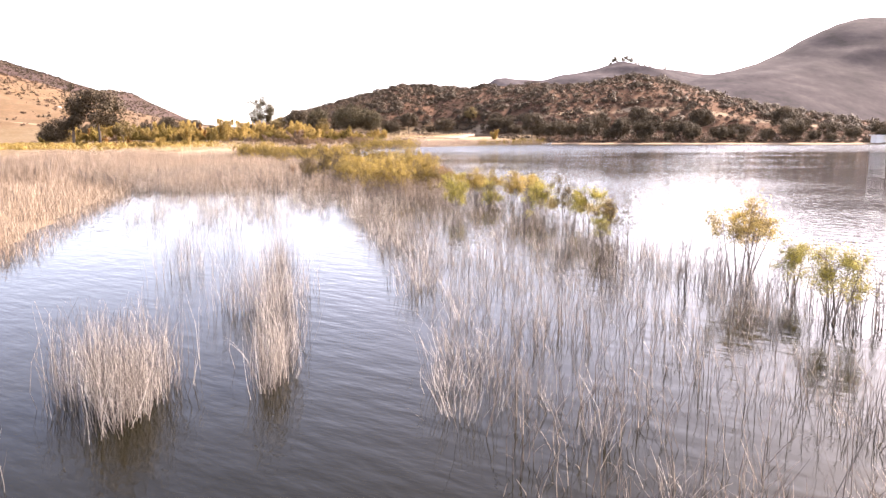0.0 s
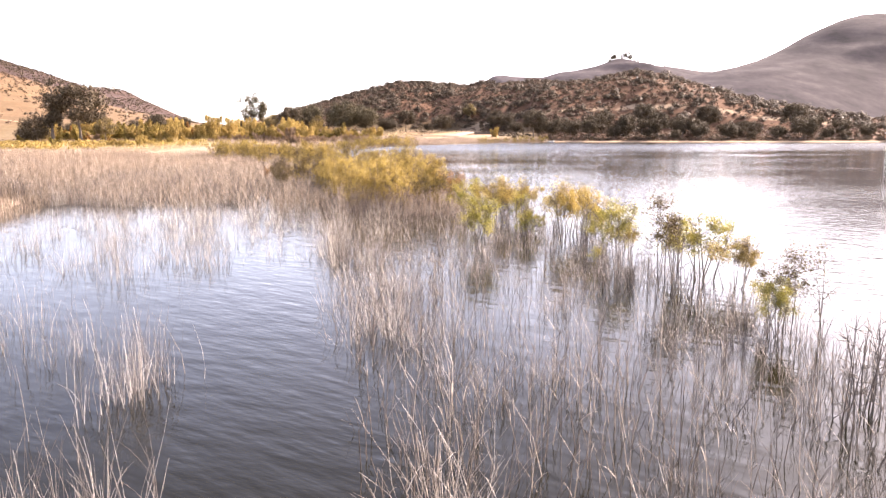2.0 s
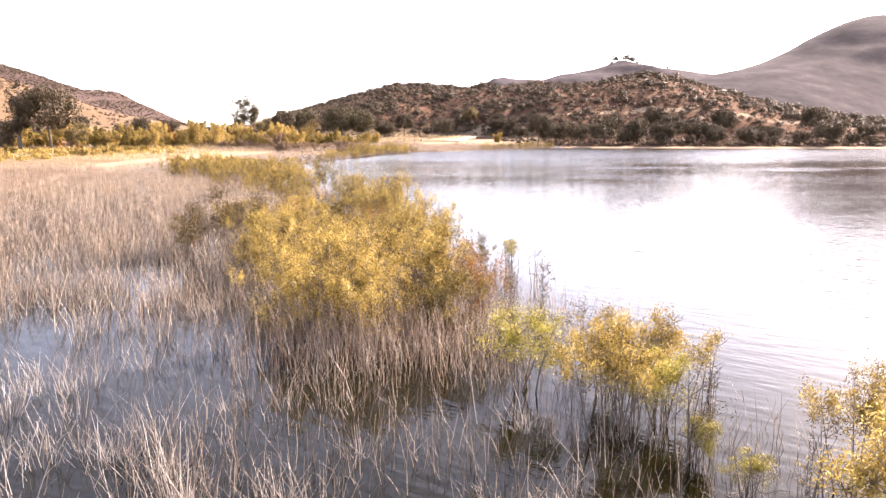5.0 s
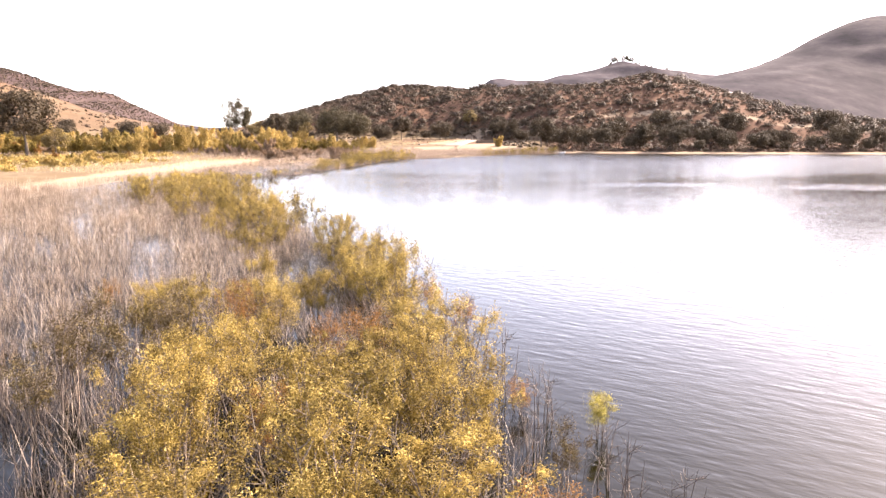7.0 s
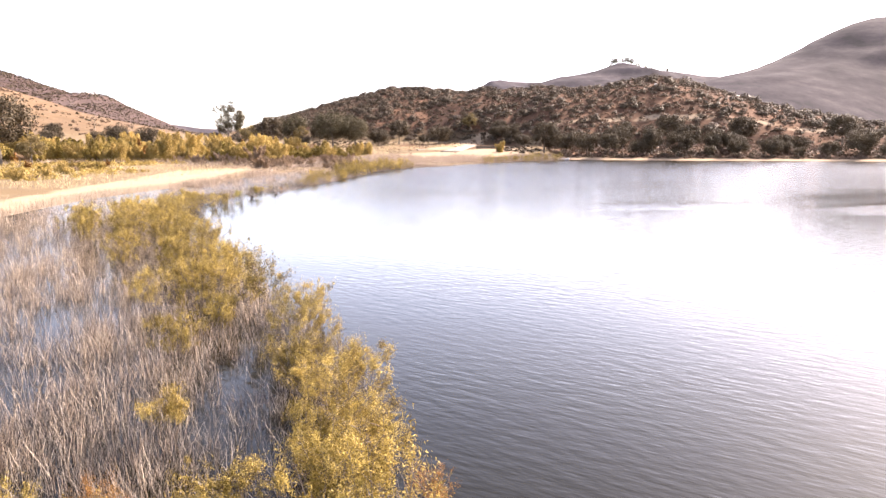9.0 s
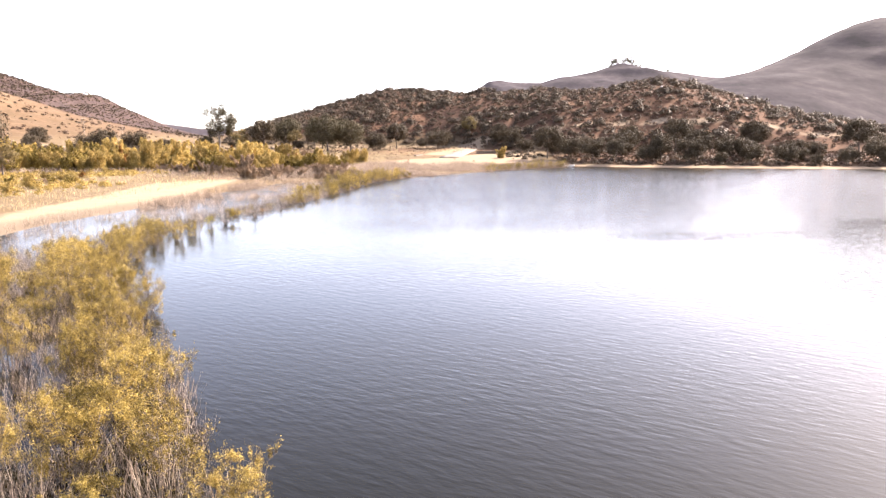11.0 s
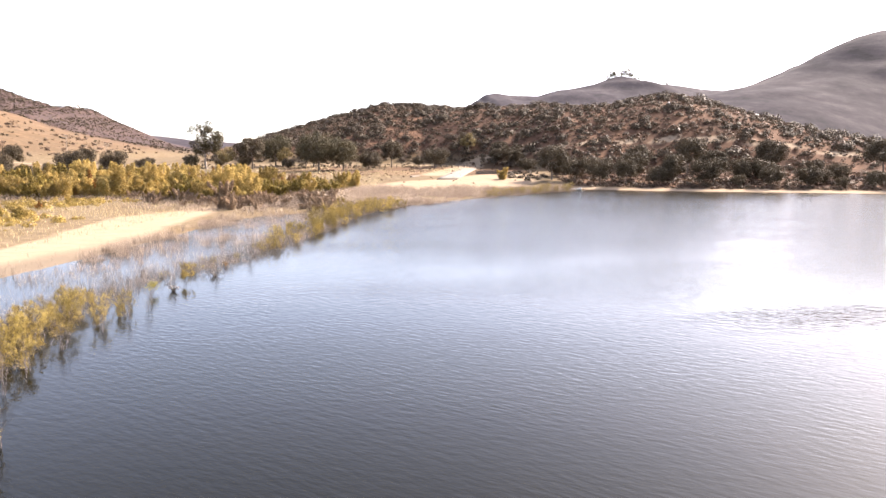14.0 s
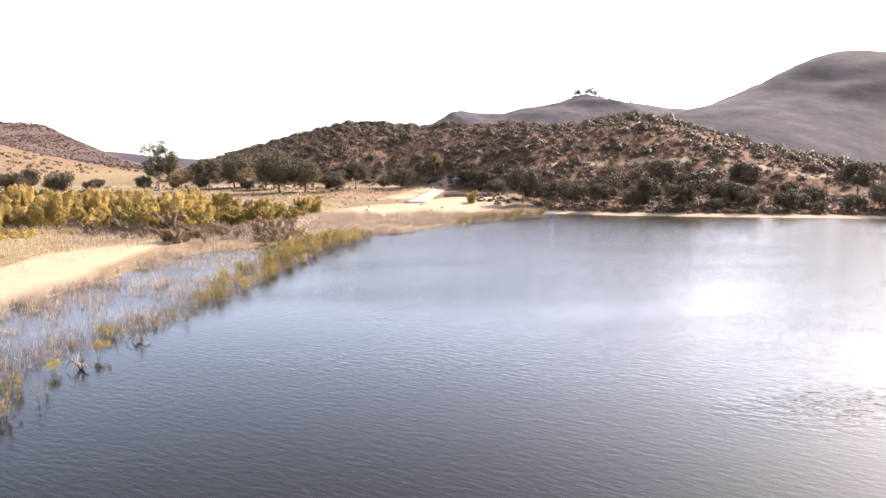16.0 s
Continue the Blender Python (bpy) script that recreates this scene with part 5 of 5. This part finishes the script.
# ---- dead branches fallen in the cove ----
def fallen_branch(x, y, seed, size, label):
    rng = np.random.default_rng(seed)
    ob = thing("fallen_branch", x, y, label=label, category="branch")
    for b in range(6):
        t, l = rng.uniform(0, 2 * np.pi), size * rng.uniform(0.6, 1.0)
        rise, ks = rng.uniform(0.25, 0.7) * size, np.linspace(0, 1, 7)
        p = [np.array([math.cos(t) * l * k, math.sin(t) * l * k, rise * math.sin(math.pi * k * 0.9) - 0.12]) for k in ks]
        limbs = [[(q, 0.05 * (1 - 0.75 * k)) for q, k in zip(p, ks)]]
        for c in range(4):
            i = int(rng.integers(2, 6))
            e = p[i] + rng.normal(0, 0.3, 3) * size * 0.5 + np.array([0, 0, 0.15 * size])
            limbs.append([(p[i], 0.02), ((p[i] + e) / 2 + rng.normal(0, 0.04, 3), 0.014), (e, 0.006)])
        part("stem", limb_mesh("stem", limbs, M_TWIG, 5), ob)


fallen_branch(-23.2, 139.5, 51, 1.5, "fallen grey branch lying half under water")
fallen_branch(-22.9, 155.0, 52, 2.0, "tangle of arching dead branches in the cove")
fallen_branch(-21.6, 147.0, 53, 1.1, "small dead branch sticking out of the lake")
fallen_branch(-20.8, 160.0, 54, 1.4, "bare drowned branch at the edge of the reeds")


# ---- power poles on the near slope ----
def power_pole(x, y, h):
    ob = thing("power_pole", x, y, ground_at(x, y), label="wooden power pole with a crossarm on the bare slope", category="pole", group="power poles")
    part("mast", limb_mesh("mast", [[(np.array([0, 0, -0.5]), 0.22), (np.array([0, 0, h * 0.5]), 0.19), (np.array([0, 0, h]), 0.15)]], M_WOOD, 8), ob)
    for z in (h - 0.5, h - 1.9):
        arm = part("crossarm", limb_mesh("crossarm", [[(np.array([-1.6, -0.2, z]), 0.11), (np.array([1.6, -0.2, z]), 0.11)]], M_WOOD, 6), ob)
        for k in (-1.4, -0.7, 0.7, 1.4):
            part("insulator", limb_mesh("insulator", [[(np.array([k, -0.2, z + 0.08]), 0.05), (np.array([k, -0.2, z + 0.2]), 0.09), (np.array([k, -0.2, z + 0.34]), 0.05)]], M_ROCK, 6), arm)


power_pole(-201, 487, 10.5)
power_pole(-179, 487, 10.0)


# ---- boulders ----
def boulder(x, y, size, seed):
    rng = np.random.default_rng(seed)
    bm = bmesh.new()
    bmesh.ops.create_icosphere(bm, subdivisions=3, radius=1.0)
    w = rng.normal(size=(5, 3)) * 1.3
    for v in bm.verts:
        k = 1 + 0.16 * sum(math.sin(v.co.dot(Vector(q)) * 1.7 + i) for i, q in enumerate(w)) / 2
        v.co = Vector((v.co.x * 1.25, v.co.y, max(v.co.z, -0.5) * 0.8)) * k * size
    me = bpy.data.meshes.new("boulder")
    bm.to_mesh(me); bm.free()
    me.materials.append(M_ROCK)
    ob = new("boulder", me)
    ob.matrix_basis = pose(x, y, ground_at(x, y) + 0.15 * size, 0, 0, 50 * seed)
    tagged(ob, "pale weathered granite boulder on the brown slope", "boulder", "boulders on the hillsides")


for k, (x, y, size) in enumerate(((-456, 1030, 4.5), (-462, 1024, 3.2), (-450, 1036, 3.8), (-447, 1022, 2.6), (-470, 1040, 2.8), (-340, 520, 1.6), (-262, 505, 1.3), (196, 408, 1.5), (203, 404, 1.1), (178, 410, 0.9), (150, 396, 0.9), (216, 398, 1.0), (110, 395, 0.8))):
    boulder(x, y, size, k + 1)


# ---- shelter on the far bank ----
def slab_mesh(name, sx, sy, sz, material, bevel=0.03):
    bm = bmesh.new()
    bmesh.ops.create_cube(bm, size=1.0)
    bmesh.ops.scale(bm, vec=(sx, sy, sz), verts=bm.verts)
    bmesh.ops.bevel(bm, geom=bm.edges[:], offset=bevel, segments=2, affect="EDGES")
    me = bpy.data.meshes.new(name)
    bm.to_mesh(me); bm.free()
    me.materials.append(material)
    return me


M_WHITE = plain_material("white_painted_metal", (0.70, 0.68, 0.64), (0.82, 0.80, 0.77), 2.0, 0.5, 0.05)
shelter = thing("shelter", 166.0, 261.5, ground_at(166.0, 261.5), label="small white-roofed open shelter on the lake bank", category="shelter")
part("roof", slab_mesh("roof", 7.4, 4.2, 0.35, M_WHITE), shelter, "white sheet roof").location = (0, 0, 2.75)
part("back_wall", slab_mesh("back_wall", 6.4, 0.15, 2.6, M_WHITE), shelter).location = (0, 1.6, 1.28)
part("side_wall", slab_mesh("side_wall", 0.15, 3.0, 2.6, M_WHITE), shelter).location = (-3.1, 0, 1.28)
part("front_wall", slab_mesh("front_wall", 2.6, 0.15, 2.6, M_WHITE), shelter).location = (-1.85, -1.55, 1.28)
for px_ in (0.4, 3.1):
    part("post", slab_mesh("post", 0.18, 0.18, 2.6, M_WHITE), shelter).location = (px_, -1.55, 1.28)


beam = thing("timber_beam", -3.0, 332.0, ground_at(-3.0, 332.0), label="long pale beam lying on the sand below the trees", category="beam")
beam.matrix_basis = pose(-3.0, 332.0, ground_at(-3.0, 332.0) + 0.2, 0, 0, 72)
part("log", slab_mesh("log", 9.0, 0.9, 0.5, M_CONCRETE, 0.08), beam)
low_wall = thing("retaining_wall", 24.0, 344.0, label="low dark timber wall with posts beside the ramp", category="wall")
low_wall.matrix_basis = pose(24.0, 344.0, ground_at(24.0, 344.0), 0, 0, 8)
for k in range(3):
    part("board", slab_mesh("board", 8.4, 0.14, 0.36, M_BARK, 0.02), low_wall).location = (0, 0, 0.16 + 0.38 * k)
for k in range(4):
    part("post", post_mesh(2.0 if k % 2 else 1.5, 0.13), low_wall).location = (-4.2 + 2.8 * k, -0.2, 0)


# ---- small boat drawn up at the point ----
def boat(x, y, turn):
    ob = thing("rowing_boat", x, y, 0.0, label="small white rowing boat at the water's edge", category="boat")
    ob.matrix_basis = pose(x, y, 0.0, 0, 0, turn)
    L, B, H = 4.6, 1.6, 0.55
    ks = np.linspace(0, 1, 13)
    half = B / 2 * np.sin(np.pi * (0.12 + 0.80 * ks)) ** 0.7
    a = np.linspace(-np.pi / 2, np.pi / 2, 9)
    P = np.stack([np.repeat((ks - 0.5)[:, None] * L, 9, 1), half[:, None] * np.sin(a)[None], 0.42 - H * np.cos(a)[None] ** 0.8 + 0.16 * (np.abs(ks - 0.45) ** 2 * 4)[:, None]], -1)
    i = (np.arange(12)[:, None] * 9 + np.arange(8)[None]).ravel()
    hull = part("hull", np_mesh("hull", P.reshape(-1, 3), np.stack([i, i + 1, i + 10, i + 9], 1), M_WHITE), ob, "white painted hull")
    hull.modifiers.new("thick", "SOLIDIFY").thickness = 0.05
    part("gunwale", limb_mesh("gunwale", [[(q + (0, 0, 0.02), 0.035) for q in P[:, 0]], [(q + (0, 0, 0.02), 0.035) for q in P[:, -1]]], M_WOOD, 6), ob, "weathered wooden rim")
    for bx in (-0.9, 0.6):
        part("bench", slab_mesh("bench", 0.28, B * 0.88, 0.05, M_WOOD, 0.01), ob).location = (bx, 0, 0.28)


boat(46.6, 294.5, 12)
